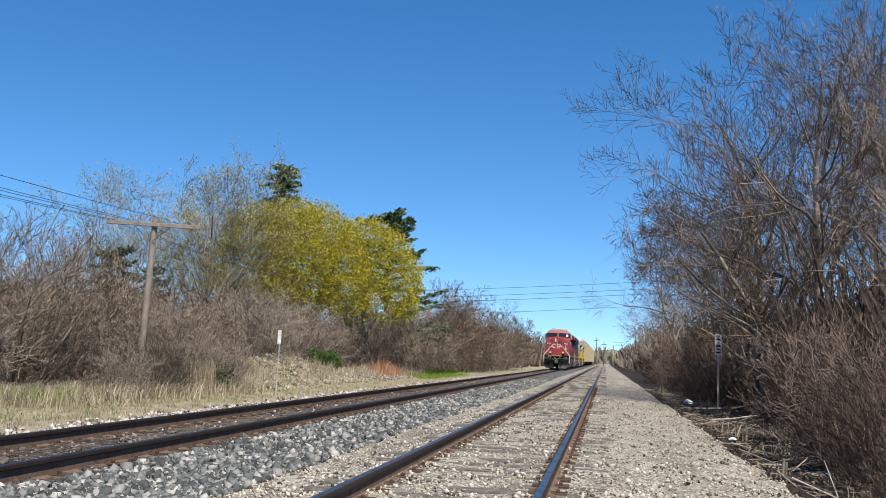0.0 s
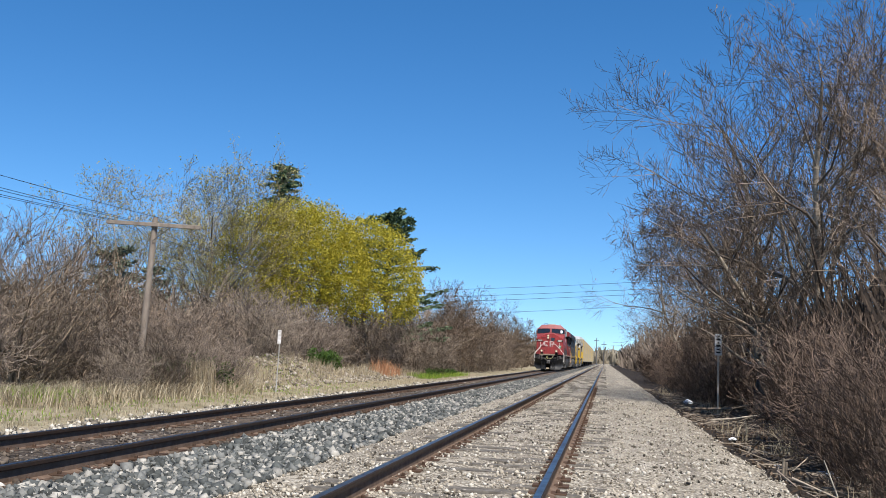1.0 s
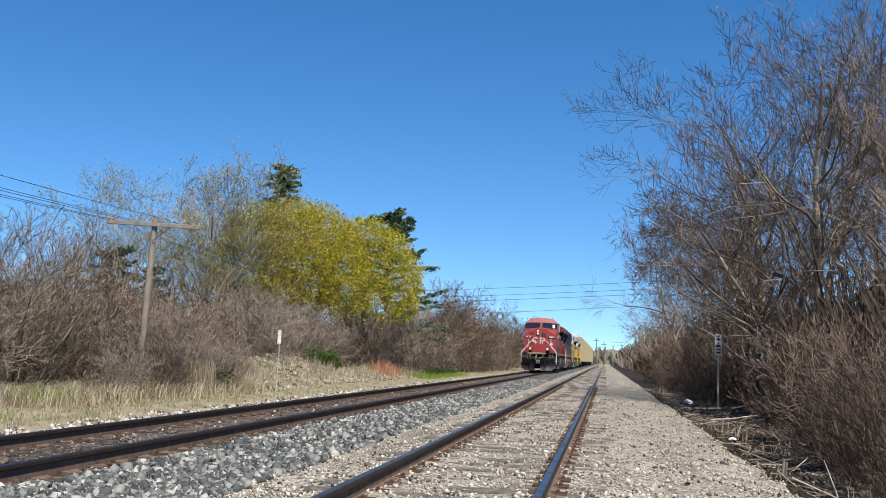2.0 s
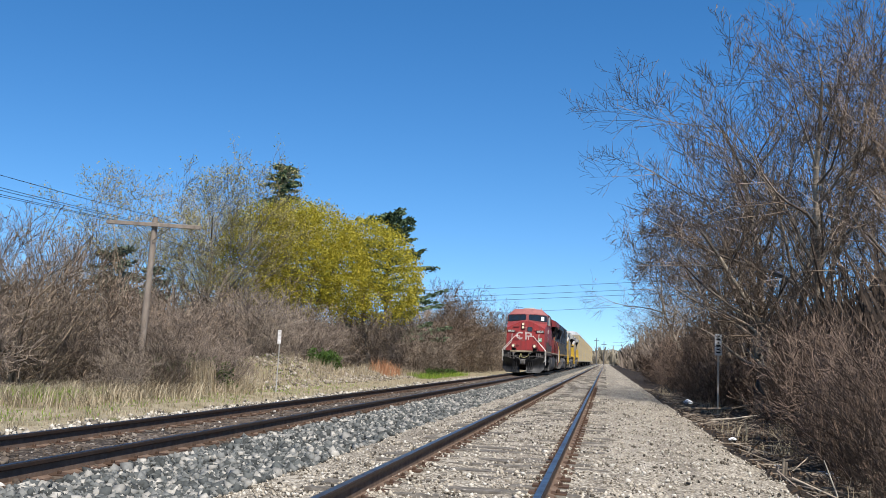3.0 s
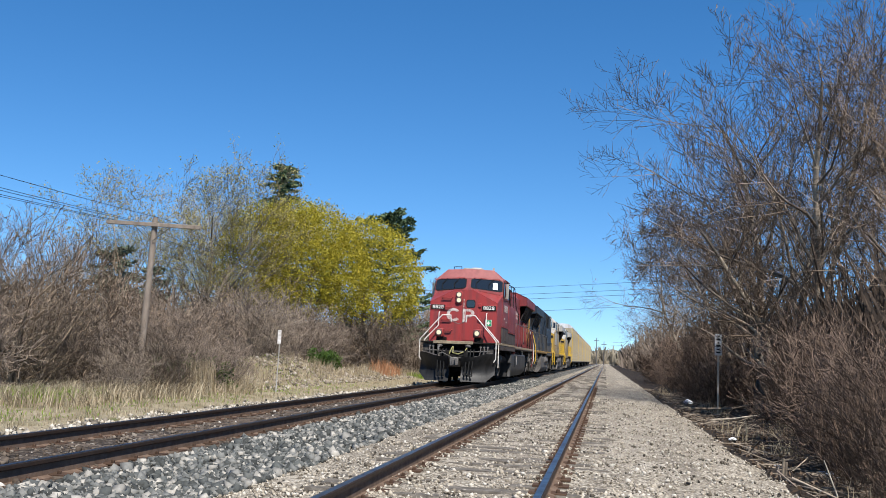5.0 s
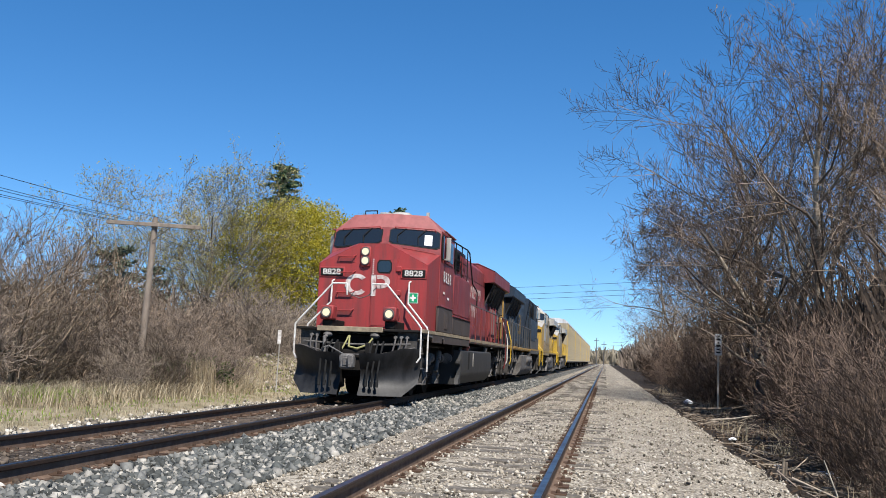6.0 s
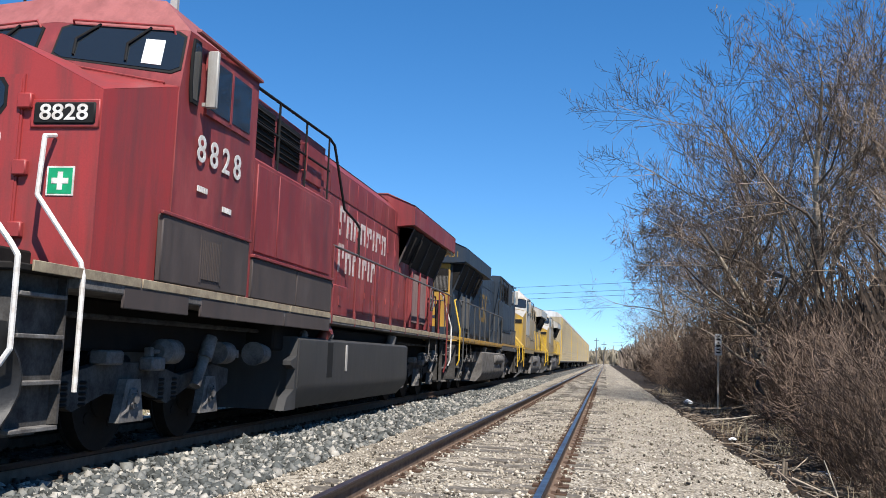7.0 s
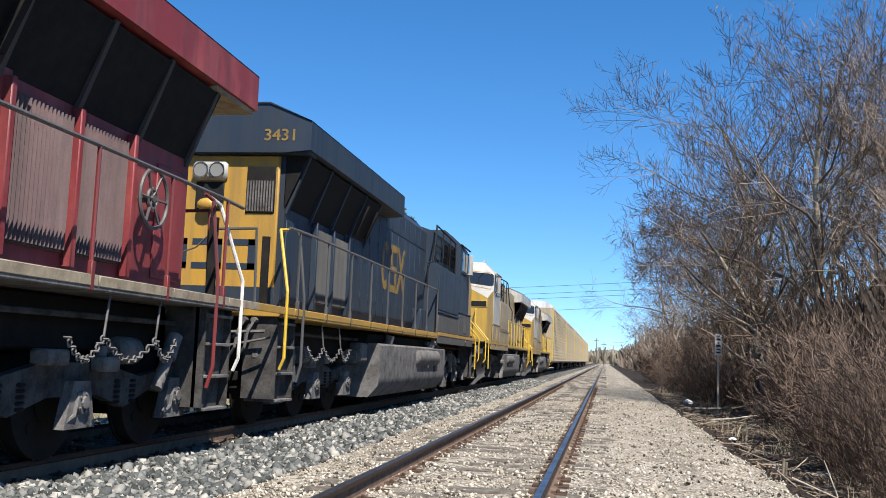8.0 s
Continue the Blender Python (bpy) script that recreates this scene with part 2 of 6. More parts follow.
def strip(name, x0, x1, nx, ys, mat, lift=0.0):
    xs = np.linspace(x0, x1, nx)
    gx, gy = np.meshgrid(xs, ys)
    v = np.stack([gx, gy, ground_z(gx, gy) + lift], -1).reshape(-1, 3)
    i = np.arange(len(ys) - 1)[:, None] * nx + np.arange(nx - 1)
    f = np.stack([i, i + 1, i + nx + 1, i + nx], -1).reshape(-1, 4)
    me = raw(name, v, f, mat)
    me.shade_smooth()
    return me


def along(near, far, n):
    return near + (far - near) * np.linspace(0, 1, n) ** 2.2


def dry_verge():
    m, t, b = material("dry_grass_ground", 0.95)
    col = ramp(t, noise_tex(t, 1.1, 6, 0.7), [(0.30, (0.08, 0.10, 0.025)), (0.40, (0.23, 0.195, 0.115)), (0.58, (0.35, 0.295, 0.20)), (0.75, (0.23, 0.18, 0.12))])
    fine = noise_tex(t, 40, 4)
    col = mix(t, 0.5, col, ramp(t, fine, [(0.3, (0.4, 0.4, 0.4)), (0.7, (1, 1, 1))]), "MULTIPLY")
    t.links.new(col, b.inputs["Base Color"])
    t.links.new(bump(t, fine, 0.8, 0.04), b.inputs["Normal"])
    return m


VERGE = dry_verge()


def build_ground():
    ys = np.concatenate([[-60, -30, -12, -5], along(-2, 900, 300)])
    for name, x0, x1, nx, mat, label in (
            ("ground_west", -400, -8.7, 80, VERGE, "dry tan grass verge with spoil heap"), ("ballast_shoulder_west", -8.7, -7.5, 12, GRAVEL, "pale gravel shoulder"),
            ("crib_bed", -7.5, -4.75, 30, CRIB, "brown dusty bed between the timber ties"), ("ballast_bed", -4.75, -3.3, 24, BALLAST, "dark grey crushed stone ballast bed"), ("gravel_bed", -3.3, 2.05, 60, GRAVEL, "pale crushed limestone bed of the siding"),
            ("ground_east", 2.05, 400, 80, DIRT, "dark ditch soil with dead leaves and twigs")):
        if nx == 80:
            side = (np.linspace(0, 1, 80) ** 3) * (x1 - x0)
            xs = x0 + side if x0 > 0 else (x1 - side)[::-1]
            gx, gy = np.meshgrid(xs, ys)
            v = np.stack([gx, gy, ground_z(gx, gy)], -1).reshape(-1, 3)
            i = np.arange(len(ys) - 1)[:, None] * 80 + np.arange(79)
            me = raw(name, v, np.stack([i, i + 1, i + 81, i + 80], -1).reshape(-1, 4), mat)
            me.shade_smooth()
        else:
            me = strip(name, x0, x1, nx, ys, mat)
        tagged(new(name, me), label, "ground", kind="structure")


build_ground()


# ---- the tracks ----
HEAD = [(-0.036, 0), (-0.030, 0.006), (0.030, 0.006), (0.036, 0), (0.037, -0.030), (0.009, -0.045), (-0.009, -0.045), (-0.037, -0.030)]
WEB = [(-0.009, -0.044), (0.009, -0.044), (0.011, -0.145), (0.070, -0.162), (0.074, -0.180), (-0.074, -0.180), (-0.070, -0.162), (-0.011, -0.145)]


def rail(track, x, z, top_mat, depth, near=-14.0):
    ob = part("rail", Mesh().prism([(x + a, z - 0.006 + c) for a, c in HEAD], near, 700), RAIL_STEEL, track)
    part("running_surface", Mesh().box(x - 0.028, x + 0.028, near, 700, z - 0.004, z + 0.003), top_mat, ob, "worn bright top of the rail")
    part("web", Mesh().prism([(x + a, z - 0.006 + c * depth) for a, c in WEB], near, 700), RAIL_RUST, ob, "rusty brown rail web and foot")


def tie_mesh(mat, seed):
    r = random.Random(seed)
    m = Mesh().box(-1.3, 1.3, -0.115, 0.115, -0.17, 0.0, 0.012)
    m.v = [(x + r.uniform(-0.03, 0.03) * (abs(x) > 1.2), y + r.uniform(-0.008, 0.008), z + r.uniform(-0.008, 0.006)) for x, y, z in m.v]
    return m.data("tie", mat)


def build_track(name, x, z, depth, top_mat, tie_mat, tie_z, pitch, label):
    track = thing(name, label, "railway track", kind="structure")
    for side in (-0.7525, 0.7525):
        rail(track, x + side, z, top_mat, depth)
    meshes = [tie_mesh(tie_mat, s) for s in range(5)]
    spikes = [Mesh(), Mesh()]
    rest_v, rest_f = [], []
    r = random.Random(3)
    y, k = 2.0, 0
    while y < 260:
        m = pose(x + r.uniform(-0.05, 0.05), y + r.uniform(-0.03, 0.03), tie_z + r.uniform(-0.012, 0.008), r.uniform(-1, 1), r.uniform(-0.3, 0.3), r.uniform(-1.2, 1.2))
        if y < 75:
            ob = part("tie", meshes[k % 5], None, track)
            ob.matrix_basis = m
            if y < 45:
                for side in (-0.7525, 0.7525):
                    for off in (-0.095, 0.095):
                        spikes[0].box(x + side + off - 0.017, x + side + off + 0.017, y - 0.05, y - 0.02, tie_z, tie_z + 0.05, 0.006)
                    spikes[1].box(x + side - 0.17, x + side + 0.17, y - 0.09, y + 0.09, tie_z - 0.005, tie_z + 0.018, 0.004)
        else:
            box = Mesh().box(-1.3, 1.3, -0.115, 0.115, -0.17, 0.0, 0, m)
            rest_f += [tuple(i + len(rest_v) for i in f) for f in box.f]
            rest_v += box.v
        y += pitch
        k += 1
    part("far_ties", raw("far_ties", rest_v, rest_f, tie_mat), None, track)["kind"] = "stuff"
    part("spikes", spikes[0], SPIKE, track, "rusty rail spikes")["kind"] = "stuff"
    part("tie_plates", spikes[1], SPIKE, track, "rusty steel tie plates")["kind"] = "stuff"
    return track


main_track = build_track("main_track", TRACK, RAIL_Z, 1.0, RAIL_TOP, TIE, 0.035, 0.50, "main line track with dark rails on brown timber ties")
siding_track = build_track("siding_track", SIDING, SIDING_Z, 0.9, SIDING_TOP, GREY_TIE, 0.090, 0.53, "siding with rusty rails and half-buried grey ties")


# ---- loose stone ----
def scatter(name, n, xs, ys, size, mat, label, sink=0.25, density=2.0):
    """n angular stones, thick near the camera and thinner with distance."""
    x = rng.uniform(*xs, n)
    y = ys[0] + (ys[1] - ys[0]) * rng.random(n) ** density
    s = rng.uniform(*size, n) * (1 + 0.35 * rng.standard_normal(n)).clip(0.5, 2.0)
    cube = np.array([(a, b, c) for a in (-1, 1) for b in (-1, 1) for c in (-1, 1)], float) * 0.5
    v = cube[None] * rng.uniform(0.55, 1.1, (n, 1, 3)) * rng.uniform(0.6, 1.25, (n, 8, 1)) * s[:, None, None]
    q = rng.standard_normal((n, 4))
    q /= np.linalg.norm(q, axis=1)[:, None]
    w, a, b, c = q.T
    rot = np.stack([1 - 2 * (b * b + c * c), 2 * (a * b - c * w), 2 * (a * c + b * w), 2 * (a * b + c * w), 1 - 2 * (a * a + c * c), 2 * (b * c - a * w),
                    2 * (a * c - b * w), 2 * (b * c + a * w), 1 - 2 * (a * a + b * b)], -1).reshape(n, 3, 3)
    v = np.einsum("nij,nkj->nki", rot, v)
    v += np.stack([x, y, ground_z(x, y) + s * sink], -1)[:, None, :]
    f = np.array([(0, 1, 3, 2), (4, 6, 7, 5), (0, 4, 5, 1), (2, 3, 7, 6), (0, 2, 6, 4), (1, 5, 7, 3)])
    f = (f[None] + 8 * np.arange(n)[:, None, None]).reshape(-1, 4)
    return tagged(new(name, raw(name, v.reshape(-1, 3), f, mat)), label, "gravel", kind="stuff")


scatter("ballast_stones", 22000, (-4.75, -3.1), (6.5, 60), (0.03, 0.058), BALLAST_STONE, "loose grey and white crushed ballast stones")
scatter("crib_stones", 5000, (-7.4, -4.8), (6, 60), (0.025, 0.045), CRIB_STONE, "brown ballast stones between the timber ties", 0.0)
scatter("shoulder_stones", 3500, (-8.9, -7.5), (8, 70), (0.03, 0.06), GRAVEL_STONE, "pale stones on the far shoulder")
scatter("gravel_chips", 26000, (-3.4, 2.1), (6.6, 32), (0.010, 0.025), GRAVEL_STONE, "pale limestone chips of the siding bed", 0.2)


# ---- the train ----
HEAD_Y, SPEED = 118.116, 15.96          # where the leading ditch lights are at the start, and metres per second
CARS, WHEELS = [], []                   # (thing, distance behind those lights, turn), (wheelset, its place on its car, radius, turn)


def simple(name, color, rough=0.5, metal=0.0):
    m, t, b = material(name, rough, metal, 0.3)
    n = noise_tex(t, 9, 5, 0.65)
    t.links.new(mix(t, 0.5, color, ramp(t, n, [(0.3, tuple(c * 0.45 for c in color)), (0.65, color)])), b.inputs["Base Color"])
    return m


def rail_grime(name, base, faded, dirt, rough=0.42):
    """Weathered locomotive paint: faded patches, vertical rain streaks and a film of brake dust."""
    m, t, b = material(name, rough, 0, 0.35)
    patch = noise_tex(t, 1.6, 7, 0.68, (1, 1, 0.5))
    streak = noise_tex(t, 5, 6, 0.7, (1, 1, 0.09))
    fine = noise_tex(t, 70, 3)
    col = ramp(t, patch, [(0.34, faded), (0.56, base)])
    col = mix(t, ramp(t, streak, [(0.44, (0, 0, 0)), (0.72, (0.85, 0.85, 0.85))]), col, dirt)
    col = mix(t, 0.2, col, ramp(t, fine, [(0.3, (0.3, 0.3, 0.3)), (0.7, (1, 1, 1))]), "MULTIPLY")
    t.links.new(col, b.inputs["Base Color"])
    rr = t.nodes.new("ShaderNodeMapRange")
    rr.inputs[3].default_value, rr.inputs[4].default_value = rough + 0.2, rough - 0.1
    t.links.new(streak, rr.inputs[0])
    t.links.new(rr.outputs[0], b.inputs["Roughness"])
    t.links.new(bump(t, mix(t, 0.5, patch, fine), 0.12, 0.012), b.inputs["Normal"])
    return m


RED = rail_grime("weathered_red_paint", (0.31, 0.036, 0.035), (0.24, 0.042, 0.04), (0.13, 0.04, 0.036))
# The nose's red made darker, for the side's weaker sunlight; blotches are weathering.
SHADED_SIDE_RED = rail_grime("blotched_red_paint_shaded_side", (0.20, 0.028, 0.031), (0.29, 0.062, 0.058), (0.085, 0.028, 0.027), 0.5)
PALE_RED = rail_grime("sun_faded_red_paint", (0.29, 0.095, 0.09), (0.25, 0.075, 0.07), (0.17, 0.055, 0.05), 0.55)
SOOT_RED = rail_grime("sooty_panels_shaded_gussets", (0.055, 0.042, 0.038), (0.075, 0.058, 0.052), (0.04, 0.034, 0.032), 0.7)
NAVY = rail_grime("weathered_navy_paint", (0.014, 0.026, 0.044), (0.022, 0.034, 0.052), (0.034, 0.035, 0.036), 0.5)
GREYNAVY = rail_grime("dusty_navy_panels", (0.060, 0.061, 0.062), (0.090, 0.086, 0.080), (0.040, 0.038, 0.036), 0.7)
YELLOW = rail_grime("weathered_yellow_paint", (0.40, 0.225, 0.035), (0.35, 0.205, 0.05), (0.23, 0.145, 0.055))
ARMOUR = rail_grime("armour_yellow_paint", (0.43, 0.265, 0.035), (0.34, 0.23, 0.08), (0.22, 0.165, 0.10))
DUSTY_YELLOW = rail_grime("dust_covered_yellow_paint", (0.30, 0.225, 0.11), (0.25, 0.19, 0.12), (0.17, 0.14, 0.11))
GREYPAINT = rail_grime("light_grey_paint", (0.42, 0.41, 0.38), (0.33, 0.31, 0.28), (0.20, 0.17, 0.14))
RACK = rail_grime("faded_yellow_rack_paint", (0.36, 0.30, 0.19), (0.32, 0.28, 0.21), (0.21, 0.175, 0.125), 0.6)
ZINC = rail_grime("galvanised_roof_sheet", (0.62, 0.63, 0.63), (0.52, 0.52, 0.52), (0.36, 0.33, 0.30), 0.45)
# Two copies of one dusty steel, coloured for its sunlit and its shaded castings.
GRIME = worn("dusty_grey_running_gear", (0.17, 0.16, 0.15), (0.06, 0.054, 0.05), 0.85, 0, 5, 0.7, False, 40, 0.3)
SHADED_GRIME = worn("shaded_dusty_cast_steel", (0.085, 0.080, 0.075), (0.03, 0.027, 0.025), 0.85, 0, 5, 0.7, False, 40, 0.3)
TANKGREY = rail_grime("dusty_dark_tank_paint", (0.036, 0.036, 0.037), (0.052, 0.050, 0.048), (0.026, 0.025, 0.025), 0.55)
# Near-black steel; the shade under and inside the train is in this colour too.
SHADOW_STEEL = worn("black_steel_and_shade", (0.012, 0.0115, 0.011), (0.024, 0.021, 0.019), 0.7, 0, 5, 0.7, False)
PLOW_BLACK = worn("scraped_black_plow", (0.012, 0.012, 0.0125), (0.045, 0.045, 0.046), 0.45, 0.2, 2.5, 0.7, True, 30, 0.2)
WHITE = worn("chipped_white_paint", (0.74, 0.72, 0.68), (0.45, 0.40, 0.35), 0.5, 0, 9, 0.6, False)
LETTER = worn("worn_white_lettering_paint", (0.62, 0.57, 0.53), (0.36, 0.20, 0.18), 0.6, 0, 7, 0.55, False)
STRIPE = worn("dirty_cream_stripe", (0.36, 0.30, 0.20), (0.15, 0.11, 0.08), 0.7, 0, 6, 0.9, False)
BLACK = simple("black_rubber", (0.018, 0.018, 0.018), 0.6)
RAILGREY = simple("grey_handrail_paint", (0.10, 0.09, 0.085), 0.5)
DARKRED = rail_grime("dark_red_rail_paint", (0.20, 0.03, 0.03), (0.13, 0.03, 0.028), (0.07, 0.035, 0.03))
FADED_GOLD = worn("faded_gold_lettering", (0.26, 0.16, 0.04), (0.13, 0.09, 0.04), 0.6, 0, 6, 0.6, False)
HANDYELLOW = simple("yellow_handrail_paint", (0.58, 0.37, 0.04), 0.45)
CHROME = simple("bright_steel", (0.55, 0.55, 0.55), 0.25, 1.0)
WINDOW = glass_material("dark_tinted_window", (0.012, 0.016, 0.02))
LAMP = glow("lit_headlamp", (1.0, 0.84, 0.58), 0.40)
LENS = glass_material("clear_lamp_lens", (0.20, 0.20, 0.19))
GREEN = simple("first_aid_green", (0.01, 0.30, 0.13), 0.5)
PAPER = simple("white_paper", (0.80, 0.80, 0.78), 0.8)
LABELRED = simple("signal_red", (0.6, 0.04, 0.03), 0.5)
HOSEYELLOW = simple("dirty_yellow_hose", (0.30, 0.28, 0.12), 0.6)
for dull in (SHADOW_STEEL, SHADED_GRIME, BLACK):
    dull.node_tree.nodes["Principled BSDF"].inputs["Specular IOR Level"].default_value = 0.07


RIB_RED = rail_grime("dusty_maroon_ribs", (0.12, 0.075, 0.075), (0.16, 0.11, 0.105), (0.06, 0.045, 0.043), 0.7)


def words(name, text, mat, parent, size, m, width=None):
    """Raised lettering in the built-in font, as a mesh."""
    cu = bpy.data.curves.new(name, "FONT")
    cu.body, cu.size, cu.extrude, cu.align_x, cu.align_y, cu.offset = text, size, 0.002, "CENTER", "CENTER", 0.004 * size / 0.3
    tmp = bpy.data.objects.new(name, cu)
    me = bpy.data.meshes.new_from_object(tmp)
    bpy.data.objects.remove(tmp)
    me.materials.clear()
    me.materials.append(mat)
    ob = part(name, me, None, parent)
    sx = 1.0
    if width:
        xs = [v.co.x for v in me.vertices]
        sx = width / max(1e-6, max(xs) - min(xs))
    ob.matrix_basis = m @ Matrix.Diagonal((sx, 1, 1, 1))
    return ob


FRONT = Matrix(((1, 0, 0, 0), (0, 0, -1, 0), (0, 1, 0, 0), (0, 0, 0, 1)))         # reads on a face that looks to -y
SIDE = Matrix(((0, 0, 1, 0), (1, 0, 0, 0), (0, 1, 0, 0), (0, 0, 0, 1)))           # reads on a face that looks to +x
BACK = Matrix(((-1, 0, 0, 0), (0, 0, 1, 0), (0, 1, 0, 0), (0, 0, 0, 1)))          # reads on a face that looks to +y


def at(x, y, z):
    return Matrix.Translation((x, y, z))


def bil(q, u, v):
    a, b, c, d = (Vector(p) for p in q)
    return (a * (1 - u) + b * u) * (1 - v) + (d * (1 - u) + c * u) * v


def slab(mesh, q, u0, u1, v0, v1, proud=0.01, deep=0.02, cut=0.0):
    """A plate on the four-cornered face q, from u0 to u1 across and v0 to v1 up, standing proud of it; cut: chamfered corners."""
    n = (Vector(q[1]) - Vector(q[0])).cross(Vector(q[3]) - Vector(q[0])).normalized()
    uv = [(u0, v0), (u1, v0), (u1, v1), (u0, v1)]
    if cut:
        cu, cv = cut * (u1 - u0), cut * (v1 - v0) * 1.6
        uv = [(u0 + cu, v0), (u1 - cu, v0), (u1, v0 + cv), (u1, v1 - cv), (u1 - cu, v1), (u0 + cu, v1), (u0, v1 - cv), (u0, v0 + cv)]
    k = len(uv)
    pts = [bil(q, u, v) + n * proud for u, v in uv] + [bil(q, u, v) - n * deep for u, v in uv]
    return mesh.add(pts, [tuple(range(k)), tuple(range(2 * k - 1, k - 1, -1))] + [(i, k + i, k + (i + 1) % k, (i + 1) % k) for i in range(k)])


def wheelset(car, y, radius, turn):
    """An axle with its two flanged wheels, which rolls."""
    m = Mesh().cyl((-0.8, 0, 0), (0.8, 0, 0), 0.09, n=10)
    for s in (-1, 1):
        m.cyl((s * 0.69, 0, 0), (s * 0.82, 0, 0), radius, n=28).cyl((s * 0.665, 0, 0), (s * 0.69, 0, 0), radius + 0.025, n=28)
        m.cyl((s * 0.82, 0, 0), (s * 0.845, 0, 0), radius * 0.4, n=16)
        for k in range(4):
            a = k * math.pi / 2
            m.cyl((s * 0.82, math.cos(a) * radius * 0.62, math.sin(a) * radius * 0.62), (s * 0.83, math.cos(a) * radius * 0.62, math.sin(a) * radius * 0.62), 0.06, n=8)
    ob = part("wheelset", m, SHADOW_STEEL, car, "dark steel axle with two flanged wheels")
    ob.matrix_basis = pose(0, y, radius)
    WHEELS.append((ob, (0, y, radius), radius, turn))


def truck(car, centre, axles, turn, mirror=1):
    """A six-wheel truck: cast side frames, journal boxes, springs, brake gear."""
    frame_part = None
    for s in (-1, 1):
        m = Mesh()
        y0, y1 = centre - axles - 0.75, centre + axles + 0.75
        outline = [(y0, 0.62), (y0 + 0.35, 0.50), (centre - axles + 0.45, 0.60), (centre - axles / 2, 0.44), (centre - 0.42, 0.58), (centre + 0.42, 0.58), (centre + axles / 2, 0.44), (centre + axles - 0.45, 0.60),
                   (y1 - 0.35, 0.50), (y1, 0.62), (y1, 0.80), (y1 - 0.5, 0.86), (centre + axles / 2 + 0.3, 0.74), (centre + 0.5, 0.88), (centre - 0.5, 0.88), (centre - axles / 2 - 0.3, 0.74), (y0 + 0.5, 0.86), (y0, 0.80)]
        m.prism(outline, s * 1.02 - 0.05, s * 1.02 + 0.05, "x")
        side = part("side_frame", m, SHADED_GRIME, car, "dusty cast steel truck side frame, painted darker as shaded")
        for k in (-1, 0, 1):
            y = centre + k * axles
            j = Mesh().prism([(y - 0.26, 0.30), (y + 0.26, 0.30), (y + 0.22, 0.44), (y + 0.14, 0.72), (y - 0.14, 0.72), (y - 0.22, 0.44)], s * 1.06 if s > 0 else -1.16, s * 1.16 if s > 0 else -1.06, "x")
            j.cyl((s * 1.12, y, 0.53), (s * 1.19, y, 0.53), 0.12, 0.10, n=14).cyl((s * 1.19, y, 0.53), (s * 1.215, y, 0.53), 0.055, n=8)
            for b in range(5):
                a = b * 2 * math.pi / 5
                j.cyl((s * 1.19, y + 0.08 * math.cos(a), 0.53 + 0.08 * math.sin(a)), (s * 1.205, y + 0.08 * math.cos(a), 0.53 + 0.08 * math.sin(a)), 0.012, n=6)
            j.tube([(s * 1.14, y - 0.22, 0.36), (s * 1.17, y - 0.12, 0.42), (s * 1.17, y - 0.06, 0.62)], 0.02, 6)
            part("journal_box", j, GRIME, side, "dusty axle box, painted lighter as sunlit")
        for k in (-0.5, 0.5):
            y = centre + k * axles
            sp = Mesh()
            for d in (-0.16, 0.16):
                for h in range(5):
                    sp.ring((s * 1.0, y + d, 0.50 + 0.05 * h), 0.085, 0.018, "z", 12, 5)
            part("spring", sp, SHADOW_STEEL, side)
        for k, y in ((-1, centre - axles - 0.45), (1, centre + axles + 0.45), (-1, centre + 0.75)):
            br = Mesh().cyl((s * 1.12, y - 0.2 * k, 1.00), (s * 1.12, y + 0.1 * k, 1.00), 0.135, n=14).cyl((s * 1.12, y + 0.1 * k, 1.0), (s * 1.12, y + 0.16 * k, 1.0), 0.135, 0.07, n=14)
            br.cyl((s * 1.12, y + 0.16 * k, 1.0), (s * 1.12, y + 0.42 * k, 0.99), 0.022, n=6).box(s * 1.12 - 0.04, s * 1.12 + 0.04, y + 0.38 * k - 0.04, y + 0.38 * k + 0.04, 0.94, 1.04, 0.01)
            part("brake_cylinder", br, GRIME, side, "grey brake cylinder with its push rod")
        da = Mesh().cyl((s * 1.2, centre + axles * 0.72 * mirror, 0.62), (s * 1.22, centre + axles * 0.72 * mirror + 0.28 * mirror, 1.1), 0.065, n=10).cyl((s * 1.22, centre + axles * 0.72 * mirror + 0.18 * mirror, 0.93), (s * 1.22, centre + axles * 0.72 * mirror + 0.32 * mirror, 1.17), 0.085, n=10)
        part("bracket", Mesh().box(s * 1.15 - 0.08, s * 1.15 + 0.08, centre + 0.25, centre + 0.55, 0.80, 0.94, 0.02), GRIME, side)
        part("bracket", Mesh().box(s * 1.1 - 0.1, s * 1.1 + 0.1, centre - 0.62, centre - 0.3, 0.86, 1.0, 0.02), GRIME, side)
        part("damper", da, GRIME, side, "grey slanted shock absorber")
        if frame_part is None:
            frame_part = side
    tm = Mesh().box(-0.95, 0.95, centre - 0.35, centre + 0.35, 0.55, 0.95, 0.04).box(-0.9, 0.9, centre - axles - 0.6, centre - axles - 0.45, 0.5, 0.75, 0.02).box(-0.9, 0.9, centre + axles + 0.45, centre + axles + 0.6, 0.5, 0.75, 0.02)
    for k in (-1, 0, 1):
        tm.cyl((-0.5, centre + k * axles + 0.5, 0.55), (0.5, centre + k * axles + 0.5, 0.55), 0.3, n=12)
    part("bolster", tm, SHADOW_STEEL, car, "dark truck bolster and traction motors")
    for k in (-1, 0, 1):
        wheelset(car, centre + k * axles, 0.533, turn)


